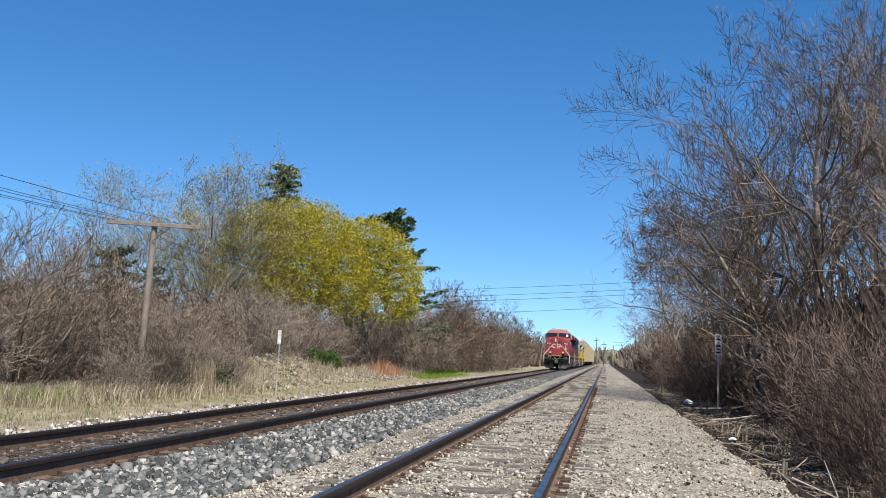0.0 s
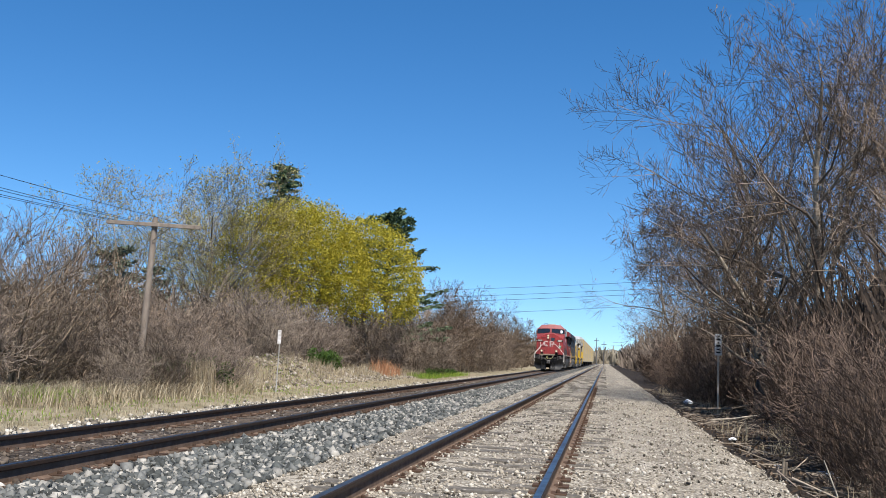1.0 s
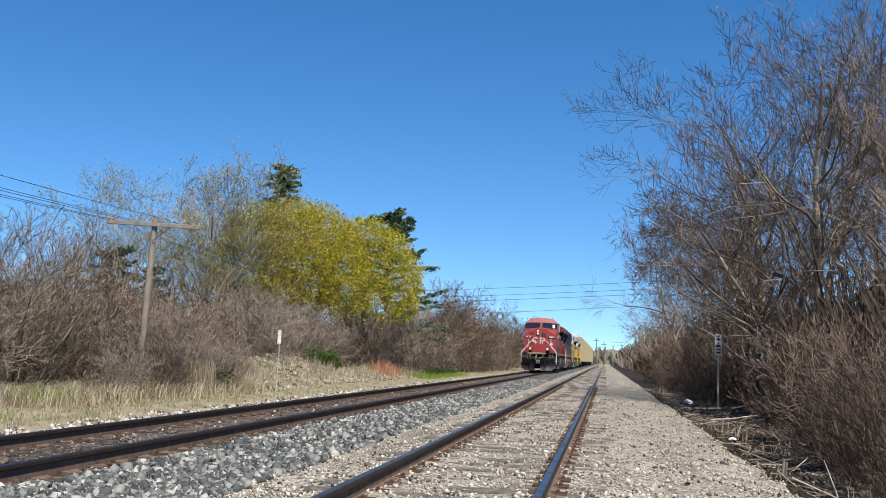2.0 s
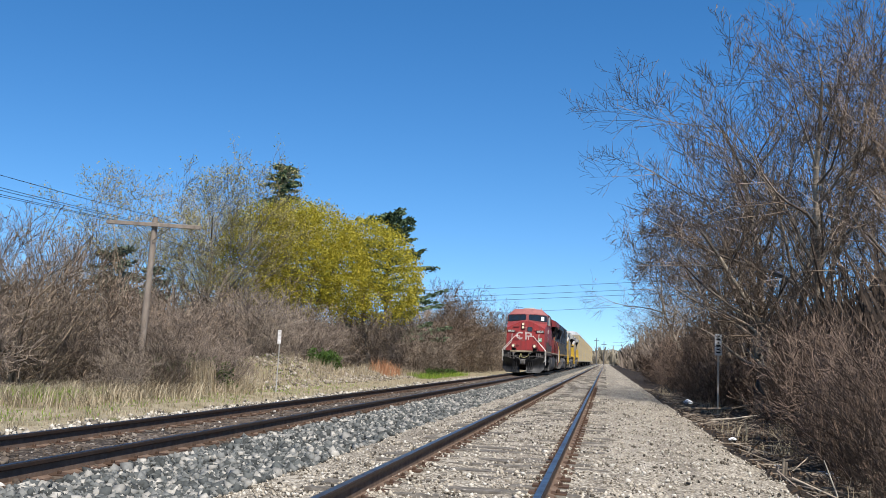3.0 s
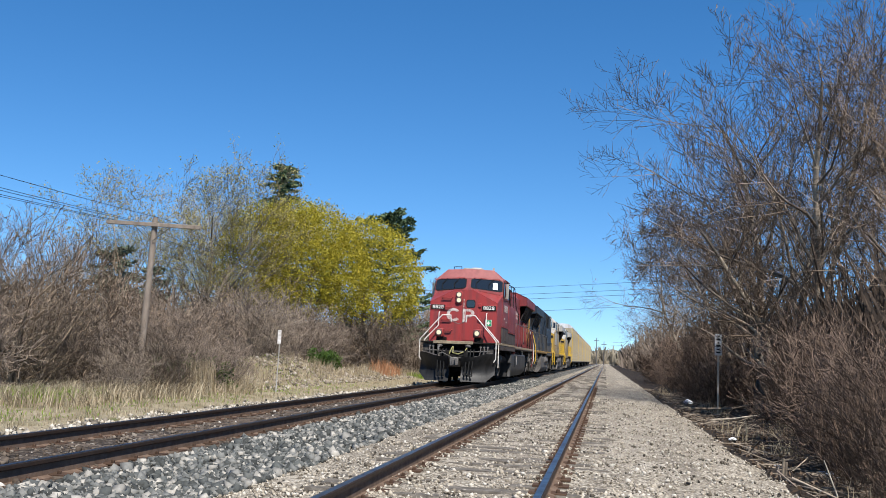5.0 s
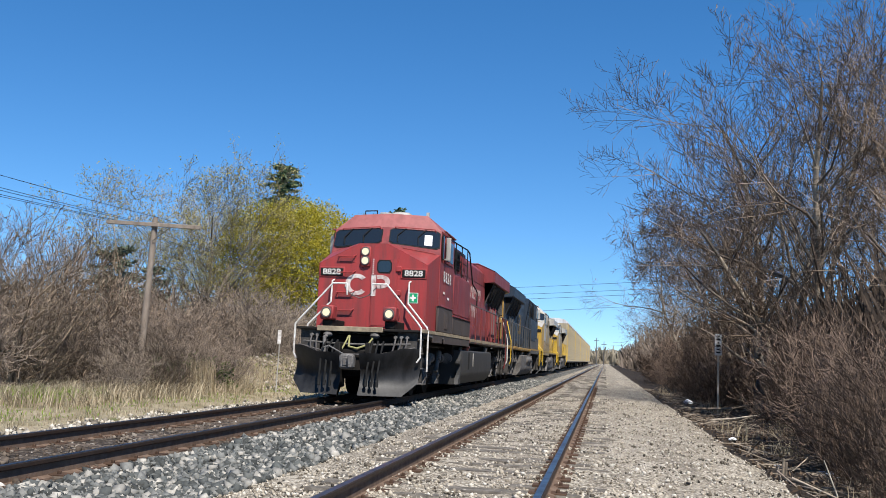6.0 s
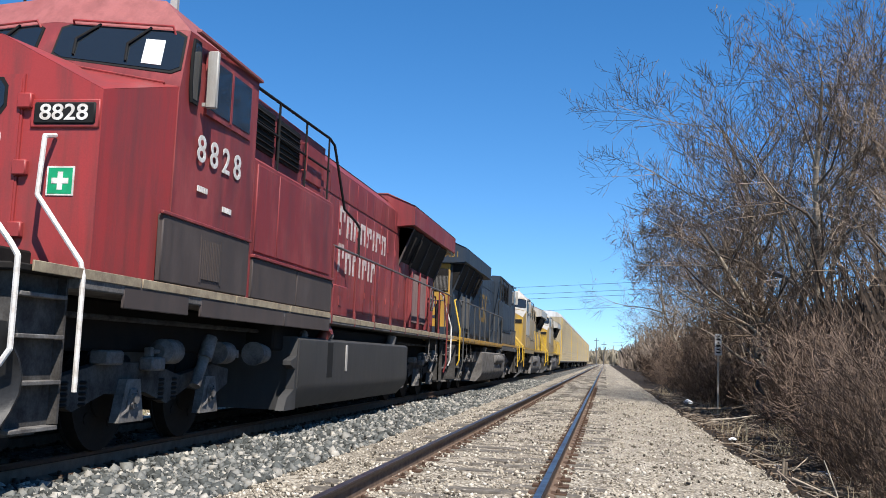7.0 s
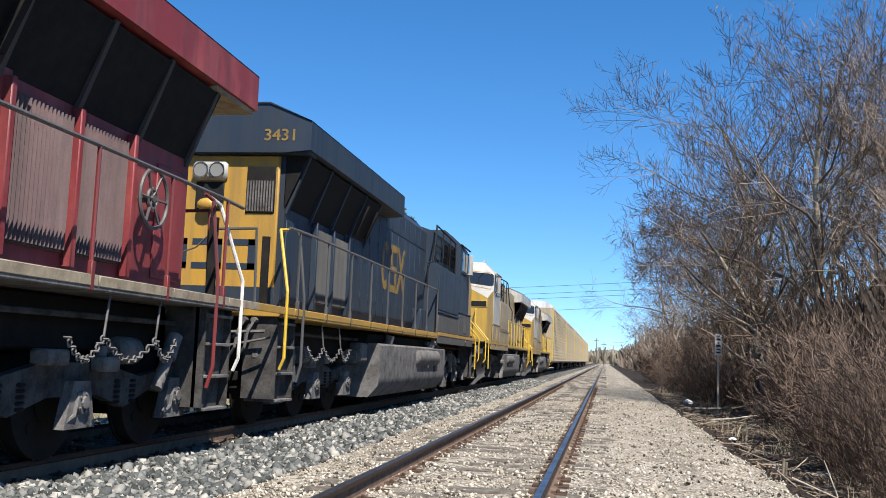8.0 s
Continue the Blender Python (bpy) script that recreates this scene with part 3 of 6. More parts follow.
def coupler(car, y, out, z=0.86):
    m = Mesh().box(-0.09, 0.09, min(y, y - 0.6 * out), max(y, y - 0.6 * out), z - 0.11, z + 0.11, 0.03).box(-0.16, 0.16, min(y - 0.3 * out, y - 0.02 * out), max(y - 0.3 * out, y - 0.02 * out), z - 0.17, z + 0.17, 0.05)
    m.box(0.06, 0.2, min(y, y + 0.09 * out), max(y, y + 0.09 * out), z - 0.15, z + 0.15, 0.03).tube([(-0.1, y - 0.2 * out, z + 0.16), (-0.5, y - 0.35 * out, z + 0.34), (-0.62, y - 0.35 * out, z + 0.3)], 0.018, 6)
    return part("coupler", m, GRIME, car, "worn steel knuckle coupler")


def evolution(name, label, off, turn, scheme, lead=False):
    """A six-axle wide-cab diesel. y runs back from the ditch lights, z up from the rail."""
    S = scheme
    W0, W1 = S.get("wing_span", (14.72, 20.66))
    car = thing(name, label, "locomotive", "locomotives of the train")
    CARS.append((car, off, turn))
    P = lambda n, m, mat, parent=car, lab="": part(n, m, mat, parent, lab)

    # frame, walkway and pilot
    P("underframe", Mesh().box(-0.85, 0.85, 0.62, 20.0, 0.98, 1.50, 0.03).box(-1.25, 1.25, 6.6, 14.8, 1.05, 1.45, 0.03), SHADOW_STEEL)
    P("walkway", Mesh().box(-1.52, 1.52, 1.0, 20.62, 1.50, 1.64, 0.012), S["sill"], lab="long walkway deck edge, dusty")
    P("front_platform", Mesh().box(-1.50, 1.50, 0.12, 0.98, 1.58, 1.64, 0.012), SHADOW_STEEL)
    for s in (-1, 1):
        for y0, y1 in ((0.3, 2.05), (2.07, 4.4), (4.42, 6.4), (6.42, 8.38)):
            P("sill_stripe", Mesh().box(min(s * 1.515, s * 1.535), max(s * 1.515, s * 1.535), y0 + 0.01, y1 - 0.01, 1.585, 1.67, 0.004), S["stripe"], lab="dirty pale stripe along the sill")
        for y0, y1 in ((1.75, 3.15), (3.45, 6.2), (6.22, 8.4)):
            P("skirt_panel", Mesh().box(min(s * 1.49, s * 1.525), max(s * 1.49, s * 1.525), y0, y1 - 0.02, 1.38, 1.58, 0.008), S["low"], lab="dusty grey skirt plate below the sill")
        k = 8.5
        while k < 20.3:
            P("sill_plate", Mesh().box(min(s * 1.50, s * 1.528), max(s * 1.50, s * 1.528), k, k + 1.44, 1.54, 1.635, 0.006), S["stripe"] if lead else S["sill2"])
            k += 1.46
    # nose
    fr = [(-1.39, 1.36, 1.66), (1.39, 1.36, 1.66), (1.39, 1.36, 3.28), (0.36, 1.36, 3.80), (-0.36, 1.36, 3.80), (-1.39, 1.36, 3.28)]
    re = [(-1.47, 2.70, 1.66), (1.47, 2.70, 1.66), (1.47, 2.70, 3.68), (0.36, 2.70, 3.90), (-0.36, 2.70, 3.90), (-1.47, 2.70, 3.68)]
    nose = P("nose", Mesh().add(fr + re, [(0, 1, 2, 3, 4, 5), (0, 6, 7, 1), (1, 7, 8, 2), (5, 11, 6, 0), (6, 11, 10, 9, 8, 7)]), S["nose"])
    P("nose_top", Mesh().add([(x, y, z + 0.003) for x, y, z in fr[2:] + re[2:]], [(0, 4, 5, 1), (1, 5, 6, 2), (2, 6, 7, 3)]), S["top"], nose, "sun-faded nose top")
    face = [(-1.39, 1.36, 1.66), (1.39, 1.36, 1.66), (1.39, 1.36, 3.28), (-1.39, 1.36, 3.28)]
    fu = lambda x: (x + 1.39) / 2.78
    fv = lambda z: (z - 1.66) / 1.62
    P("nose_door", slab(slab(Mesh(), face, fu(-0.02), fu(0.64), fv(1.72), fv(3.42), 0.02), face, fu(0.0), fu(0.62), fv(1.75), fv(3.38), 0.028), S["nose"], nose, "hinged front door")
    P("door_window", slab(Mesh(), face, fu(0.14), fu(0.46), fv(3.08), fv(3.36), 0.036, 0.02, 0.14), WINDOW, nose, "small dark rounded door window")
    P("door_window_frame", slab(Mesh(), face, fu(0.11), fu(0.49), fv(3.05), fv(3.39), 0.031, 0.02, 0.14), BLACK, nose)
    for z in (1.95, 2.5, 3.1):
        P("door_hinge", Mesh().box(0.60, 0.74, 1.30, 1.36, z, z + 0.14, 0.012), S["nose"], nose)
    for z in (3.45, 3.05, 2.55, 2.1):
        st = Mesh()
        st.tube([(-0.88, 1.36, z), (-0.88, 1.27, z), (-0.50, 1.27, z), (-0.44, 1.36, z + 0.05)], 0.014, 6)
        P("nose_step", st, S["nose"], nose, "bent grab iron on the nose")
        P("toe_plate", slab(Mesh(), face, fu(-0.86), fu(-0.48), fv(z - 0.14), fv(z - 0.02), 0.008), DARKRED if lead else S["nose"], nose)
    P("headlight_box", Mesh().box(-0.33, -0.06, 1.30, 1.38, 3.20, 3.72, 0.03), S["nose"], nose)
    for z in (3.59, 3.36):
        P("headlamp", Mesh().cyl((-0.195, 1.33, z), (-0.195, 1.275, z), 0.088, n=20), LAMP if lead else LENS, nose, "round twin headlamp")
        P("lamp_ring", Mesh().ring((-0.195, 1.285, z), 0.100, 0.018, "y", 20, 6), RAILGREY, nose)
    for s in (-1, 1):
        nb = P("number_board", Mesh().box(s * 1.05 - 0.30, s * 1.05 + 0.30, 1.325, 1.37, 2.955, 3.165, 0.03), BLACK, nose, "black number board with white numerals")
        P("board_frame", Mesh().box(s * 1.05 - 0.33, s * 1.05 + 0.33, 1.34, 1.365, 2.93, 3.19, 0.02), S["nose"], nose)
        if lead:
            words("road_number", "8828", WHITE, nb, 0.20, at(s * 1.05, 1.322, 3.06) @ FRONT, 0.46)
        dl = P("ditch_light", Mesh().box(s * 0.76 - 0.16, s * 0.76 + 0.16, 0.05, 0.42, 1.82, 2.16, 0.03), S["nose"], car, "round ditch light in a red box")
        P("lamp", Mesh().cyl((s * 0.76, 0.08, 1.99), (s * 0.76, 0.0, 1.99), 0.10, 0.088, n=20), LAMP if lead else LENS, dl, "lit round lamp" if lead else "unlit round lamp")
        P("lamp_ring", Mesh().ring((s * 0.76, 0.015, 1.99), 0.108, 0.022, "y", 20, 6), RAILGREY, dl)
        P("lamp_bracket", Mesh().box(s * 0.76 - 0.12, s * 0.76 + 0.12, 0.15, 1.3, 1.64, 1.83, 0.02), SHADOW_STEEL, dl)
    if lead:
        sg = P("first_aid_sign", slab(Mesh(), face, fu(0.92), fu(1.18), fv(2.33), fv(2.59), 0.008), WHITE, nose, "green and white first aid sign")
        P("green_field", slab(Mesh(), face, fu(0.935), fu(1.165), fv(2.345), fv(2.575), 0.010), GREEN, sg)
        P("white_cross", slab(slab(Mesh(), face, fu(1.025), fu(1.075), fv(2.38), fv(2.54), 0.012), face, fu(0.97), fu(1.13), fv(2.435), fv(2.485), 0.0125), WHITE, sg)
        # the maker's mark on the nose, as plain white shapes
        for cu, cv, a0, a1, proud in ((-0.40, 2.76, 42, 318, 0.010), (0.22, 2.84, -92, 92, 0.034)):
            ru, rv = (0.30, 0.27) if cu < 0 else (0.24, 0.17)
            k = [radians(a0 + (a1 - a0) * i / 14) for i in range(15)]
            ring = [(cu + ru * math.cos(a), cv + rv * math.sin(a)) for a in k] + [(cu + (ru - 0.13) * math.cos(a), cv + (rv - 0.10) * math.sin(a)) for a in k[::-1]]
            P("emblem_arc", Mesh().prism([(u, w) for u, w in ring], 1.36 - proud, 1.36), LETTER, nose, "worn white arc of the emblem")
        for u0, u1, z0, z1 in ((-0.02, 0.10, 2.48, 3.01), (0.12, 0.23, 2.91, 3.01), (0.12, 0.23, 2.67, 2.77)):
            P("emblem_bar", slab(Mesh(), face, fu(u0), fu(u1), fv(z0), fv(z1), 0.034), LETTER, nose, "worn white block of the emblem")
        red_dash = Mesh()
        for k in range(9):
            slab(red_dash, face, fu(0.0), fu(0.035), fv(2.98 + 0.05 * k), fv(3.005 + 0.05 * k), 0.034)
        P("edge_marking", red_dash, WHITE, nose)
    # cab
    q = {"bl": (-1.48, 2.66, 3.62), "bc": (0.0, 2.46, 3.80), "br": (1.48, 2.66, 3.62), "tl": (-1.44, 2.92, 4.34), "tc": (0.0, 2.74, 4.40), "tr": (1.44, 2.92, 4.34),
         "cl": (-1.0, 3.2, 4.78), "cc": (0.0, 3.05, 4.81), "cr": (1.0, 3.2, 4.78), "sl": (-1.5, 3.0, 4.36), "sr": (1.5, 3.0, 4.36)}
    V = [q[k] for k in ("bl", "bc", "br", "tl", "tc", "tr", "cl", "cc", "cr")] + [(-1.5, 4.82, 1.66), (1.5, 4.82, 1.66), (1.5, 4.82, 4.36), (1.0, 4.82, 4.78), (-1.0, 4.82, 4.78), (-1.5, 4.82, 4.36),
         (-1.48, 2.66, 1.66), (1.48, 2.66, 1.66)]
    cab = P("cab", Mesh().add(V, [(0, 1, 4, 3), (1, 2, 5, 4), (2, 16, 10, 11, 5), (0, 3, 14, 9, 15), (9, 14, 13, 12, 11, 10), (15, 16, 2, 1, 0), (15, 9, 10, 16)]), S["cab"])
    P("cab_roof", Mesh().add([(x, y, z + 0.002) for x, y, z in V[3:9] + V[11:15]], [(0, 1, 4, 3), (1, 2, 5, 4), (2, 6, 7, 5), (3, 8, 9, 0), (3, 4, 5, 7, 8)]), S["roof"], cab, "faded cab roof")
    gl, gr = [q["bl"], q["bc"], q["tc"], q["tl"]], [q["bc"], q["br"], q["tr"], q["tc"]]
    for g, u0, u1 in ((gl, 0.03, 0.92), (gr, 0.08, 0.97)):
        P("windshield_gasket", slab(Mesh(), g, u0 - 0.015, u1 + 0.015, 0.26, 0.97, 0.012, 0.02, 0.07), BLACK, cab)
        ws = P("windshield", slab(Mesh(), g, u0, u1, 0.30, 0.93, 0.018, 0.02, 0.07), WINDOW, cab, "dark tinted windshield")
        n = (Vector(g[1]) - Vector(g[0])).cross(Vector(g[3]) - Vector(g[0])).normalized()
        for u in (0.35, 0.72):
            P("wiper", Mesh().tube([bil(g, u, 0.98) + n * 0.03, bil(g, u - 0.14, 0.64) + n * 0.045, bil(g, u - 0.13, 0.36) + n * 0.03], 0.014, 6), BLACK, cab)
        P("grab_bar", Mesh().tube([bil(g, 0.15, 0.96) + n * 0.01, bil(g, 0.15, 0.99) + n * 0.06, bil(g, 0.88, 0.99) + n * 0.06, bil(g, 0.90, 0.90) + n * 0.01], 0.012, 6), S["nose"], cab)
        P("lower_grab_bar", Mesh().tube([bil(g, 0.25, 0.06) + n * 0.01, bil(g, 0.25, 0.10) + n * 0.07, bil(g, 0.9, 0.04) + n * 0.07, bil(g, 0.9, 0.0) + n * 0.01], 0.012, 6), S["nose"], cab)
    if lead:
        P("paper_sheet", slab(Mesh(), gr, 0.70, 0.84, 0.36, 0.78, 0.024, 0.0), PAPER, cab, "white paper sheet in the windshield")
    for s in (-1, 1):
        f = [(s * 1.49, 2.9, 3.0), (s * 1.5, 4.8, 3.0), (s * 1.5, 4.8, 4.36), (s * 1.49, 2.9, 4.36)]
        if s < 0:
            f = [f[1], f[0], f[3], f[2]]
        U = (lambda y: (y - 2.9) / 1.9) if s > 0 else (lambda y: (4.8 - y) / 1.9)
        R = lambda a, b: (min(U(a), U(b)), max(U(a), U(b)))
        P("quarter_window", slab(Mesh(), f, *R(2.92, 3.10), 0.46, 0.90, 0.010, 0.02, 0.16), WINDOW, cab)
        P("quarter_gasket", slab(Mesh(), f, *R(2.90, 3.12), 0.43, 0.93, 0.006, 0.02, 0.16), BLACK, cab)
        P("window_frame", slab(Mesh(), f, *R(3.28, 4.58), 0.40, 0.90, 0.02, 0.02), S["cab"], cab)
        P("side_window", slab(Mesh(), f, *R(3.34, 3.92), 0.45, 0.86, 0.028, 0.02), WINDOW, cab, "dark sliding cab window")
        P("side_window", slab(Mesh(), f, *R(3.95, 4.53), 0.45, 0.86, 0.026, 0.02), WINDOW, cab, "dark sliding cab window")
        P("window_mullion", slab(Mesh(), f, *R(3.91, 3.96), 0.43, 0.88, 0.034, 0.02), S["cab"], cab)
        P("mirror", Mesh().box(min(s * 1.54, s * 1.66), max(s * 1.54, s * 1.66), 3.16, 3.22, 3.58, 4.20, 0.012).box(min(s * 1.5, s * 1.56), max(s * 1.5, s * 1.56), 3.17, 3.21, 3.6, 3.64), GREYPAINT, cab, "tall pale grey wind deflector")
        P("gutter", Mesh().box(min(s * 1.49, s * 1.545), max(s * 1.49, s * 1.545), 2.95, 4.85, 4.33, 4.37, 0.008), S["roof"], cab)
        lp = Mesh().box(min(s * 1.46, s * 1.525), max(s * 1.46, s * 1.525), 2.42, 4.74, 1.68, 2.34, 0.012)
        P("lower_panel", lp, S["low"], cab, "soot-dark lower side panel")
        vent = Mesh()
        for k in range(11):
            vent.box(min(s * 1.52, s * 1.54), max(s * 1.52, s * 1.54), 3.38 + 0.045 * k, 3.405 + 0.045 * k, 1.78, 2.2)
        vent.box(min(s * 1.52, s * 1.533), max(s * 1.52, s * 1.533), 3.33, 3.37, 1.74, 2.24).box(min(s * 1.52, s * 1.533), max(s * 1.52, s * 1.533), 3.88, 3.92, 1.74, 2.24)
        P("vent", vent, S["low"], cab, "slatted vent in the lower panel")
        P("step_seam", Mesh().box(min(s * 1.5, s * 1.54), max(s * 1.5, s * 1.54), 2.38, 4.78, 2.335, 2.37, 0.006), S["body"], cab)
        if lead and s > 0:
            for k in range(4):
                words("numeral", "8828"[k], WHITE, cab, 0.40, at(1.506, 3.24 + 0.34 * k, 3.14) @ SIDE, 0.22)
            tx = Mesh()
            for k in range(6):
                tx.box(1.497, 1.506, 3.20 + 0.045 * k, 3.235 + 0.045 * k, 2.70, 2.76).box(1.497, 1.506, 3.9 + 0.045 * k, 3.935 + 0.045 * k, 2.58, 2.64)
            P("small_lettering", tx, WHITE, cab)["kind"] = "stuff"
    P("roof_vent", Mesh().box(-0.35, -0.05, 3.3, 3.6, 4.79, 4.88, 0.02), GREYPAINT, cab)
    P("antenna", Mesh().cyl((0.35, 3.6, 4.79), (0.35, 3.6, 4.92), 0.07, n=10), GREYPAINT, cab)
    P("antenna_dome", Mesh().ball((0.2, 3.5, 4.83), (0.32, 0.22, 0.09), 12, 8), GREYPAINT, cab, "pale antenna dome on the cab roof")
    P("roof_whistle", Mesh().box(0.9, 0.98, 3.5, 3.56, 4.76, 4.92), GREYPAINT, cab)
    P("roof_grab", Mesh().tube([(-0.75, 3.3, 4.78), (-0.75, 3.3, 4.91), (-0.42, 3.3, 4.92), (-0.42, 3.3, 4.80)], 0.016, 6), BLACK, cab)

    # equipment cab behind the driver
    eq = P("equipment_cab", Mesh().prism([(-1.49, 1.66), (1.49, 1.66), (1.49, 3.38), (1.30, 3.50), (1.30, 4.28), (0.9, 4.42), (-0.9, 4.42), (-1.30, 4.28), (-1.30, 3.50), (-1.49, 3.38)], 4.86, 8.42), S["body"])
    for s in (-1, 1):
        for y0, y1 in ((4.9, 6.62), (6.66, 8.40)):
            P("lower_panel", Mesh().box(min(s * 1.48, s * 1.525), max(s * 1.48, s * 1.525), y0, y1, 1.68, 2.17, 0.01), S["low"], eq, "soot-dark lower side panel")
        P("panel_ledge", Mesh().box(min(s * 1.48, s * 1.55), max(s * 1.48, s * 1.55), 4.88, 8.44, 2.17, 2.21, 0.006), S["body"], eq)
        for y0, y1 in ((4.95, 5.75), (5.78, 8.30)):
            P("side_panel", Mesh().box(min(s * 1.48, s * 1.508), max(s * 1.48, s * 1.508), y0, y1, 2.25, 3.34, 0.01), S["body"], eq)
        for y0 in (5.0, 6.1):
            lv = P("louvre_frame", Mesh().box(min(s * 1.28, s * 1.33), max(s * 1.28, s * 1.33), y0, y0 + 0.95, 3.62, 4.2, 0.01), BLACK, eq)
            for k in range(7):
                P("louvre_slat", Mesh().prism([(min(s * 1.31, s * 1.36), 3.66 + 0.075 * k), (max(s * 1.31, s * 1.36), 3.66 + 0.075 * k), (s * 1.32, 3.70 + 0.075 * k)], y0 + 0.05, y0 + 0.90), SHADOW_STEEL, lv)
        P("small_door", Mesh().box(min(s * 1.29, s * 1.325), max(s * 1.29, s * 1.325), 7.35, 8.2, 3.6, 4.15, 0.01), S["body"], eq)
        P("upper_handrail", Mesh().tube([(s * 1.36, 4.9, 4.36), (s * 1.38, 8.35, 4.44), (s * 1.42, 8.52, 4.36), (s * 1.46, 9.15, 3.42), (s * 1.47, 9.95, 3.30), (s * 1.5, 10.05, 3.22), (s * 1.5, 10.05, 2.72)], 0.022, 7).tube([(s * 1.36, 4.9, 3.92), (s * 1.38, 8.42, 3.92)], 0.018, 6)
          .tube([(s * 1.36, 4.9, 4.36), (s * 1.36, 4.9, 3.45)], 0.018, 6).tube([(s * 1.37, 6.0, 4.39), (s * 1.37, 6.0, 3.45)], 0.018, 6).tube([(s * 1.37, 7.2, 4.42), (s * 1.37, 7.2, 3.45)], 0.018, 6).tube([(s * 1.38, 8.35, 4.44), (s * 1.38, 8.35, 3.45)], 0.018, 6),
          BLACK, eq, "black tubular safety rail")
        P("grab_ladder", Mesh().tube([(s * 1.31, 7.2, 4.1), (s * 1.39, 7.2, 4.1), (s * 1.39, 7.2, 3.7), (s * 1.31, 7.2, 3.7)], 0.012, 6), S["body"], eq)

    # long hood
    HW = 1.13
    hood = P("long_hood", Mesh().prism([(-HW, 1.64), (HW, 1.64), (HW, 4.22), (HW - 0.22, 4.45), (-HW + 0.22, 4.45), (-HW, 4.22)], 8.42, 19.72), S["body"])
    P("hood_roof", Mesh().prism([(HW - 0.2, 4.451), (HW - 0.3, 4.50), (-HW + 0.3, 4.50), (-HW + 0.2, 4.451)], 8.6, 14.7), S["roof"], hood)
    P("exhaust_stack", Mesh().box(-0.35, 0.35, 11.0, 11.9, 4.45, 4.64, 0.04), SHADOW_STEEL, hood)
    for s in (-1, 1):
        y, k = 8.6, 0
        while y < 15.9:
            w = 0.62 if k % 4 else 0.74
            d = P("hood_door", Mesh().box(min(s * HW, s * (HW + 0.018)), max(s * HW, s * (HW + 0.018)), y, y + w - 0.025, 1.80, 3.70, 0.008), S["body"], hood)
            for z in (2.1, 3.2):
                P("latch", Mesh().box(min(s * HW, s * (HW + 0.035)), max(s * HW, s * (HW + 0.035)), y + 0.04, y + 0.075, z, z + 0.12), S["body"], d)
            P("upper_panel", Mesh().box(min(s * HW, s * (HW + 0.012)), max(s * HW, s * (HW + 0.012)), y, y + w - 0.025, 3.74, 4.18, 0.008), S["body"], hood)
            y += w
            k += 1
        P("equipment_box", Mesh().box(min(s * HW, s * 1.36), max(s * HW, s * 1.36), 9.05, 10.0, 1.66, 2.18, 0.02).box(min(s * 1.36, s * 1.372), max(s * 1.36, s * 1.372), 9.4, 9.55, 1.84, 2.0), S["body"], hood, "low box on the walkway")
        for y0, y1 in ((16.35, 17.25), (17.4, 18.25)):
            fp = P("radiator_screen", Mesh().box(min(s * HW, s * (HW + 0.03)), max(s * HW, s * (HW + 0.03)), y0, y1, 1.82, 3.02, 0.006), S["low"], hood, "ribbed cooling screen")
            ribs = Mesh()
            n = int((y1 - y0) / 0.058)
            for k in range(n):
                ribs.prism([(s * (HW + 0.03), y0 + 0.03 + 0.058 * k), (s * (HW + 0.075), y0 + 0.045 + 0.058 * k), (s * (HW + 0.03), y0 + 0.06 + 0.058 * k)], 1.84, 3.0, "z")
            P("ribs", ribs, S["rib"], fp, "vertical dusty ribs")
        for y in (16.26, 17.28, 18.28):
            P("screen_post", Mesh().box(min(s * HW, s * (HW + 0.1)), max(s * HW, s * (HW + 0.1)), y, y + 0.07, 1.70, 3.1, 0.01), S["body"], hood)
        P("rear_door", Mesh().box(min(s * HW, s * (HW + 0.02)), max(s * HW, s * (HW + 0.02)), 18.95, 19.62, 1.75, 2.95, 0.008), S["body"], hood)
        if s > 0:
            wh = Mesh().ring((HW + 0.16, 18.62, 2.52), 0.30, 0.02, "x", 24, 6).ring((HW + 0.14, 18.62, 2.52), 0.1, 0.02, "x", 12, 6).cyl((HW, 18.62, 2.52), (HW + 0.17, 18.62, 2.52), 0.04, n=8)
            for k in range(6):
                a = k * math.pi / 3
                wh.cyl((HW + 0.14, 18.62, 2.52), (HW + 0.16, 18.62 + 0.3 * math.cos(a), 2.52 + 0.3 * math.sin(a)), 0.014, n=5)
            P("brake_wheel", wh, RAILGREY, hood, "spoked hand brake wheel")
    # radiator wings
    wing = [(1.13, 3.12), (1.50, 3.90), (1.54, 3.94), (1.54, 4.36), (0.9, 4.62), (-0.9, 4.62), (-1.54, 4.36), (-1.54, 3.94), (-1.50, 3.90), (-1.13, 3.12)]
    rad = P("radiator_wing", Mesh().prism([(1.13, 3.9), (1.54, 3.94), (1.54, 4.36), (0.9, 4.62), (-0.9, 4.62), (-1.54, 4.36), (-1.54, 3.94), (-1.13, 3.9)], W0, W1), S["wing"], car, "overhanging radiator housing at the rear")
    P("wing_cap", Mesh().prism([(1.545, 4.365), (0.9, 4.645), (-0.9, 4.645), (-1.545, 4.365), (-0.9, 4.622), (0.9, 4.622)], W0 - 0.02, W1 + 0.02), S["roof"], rad)
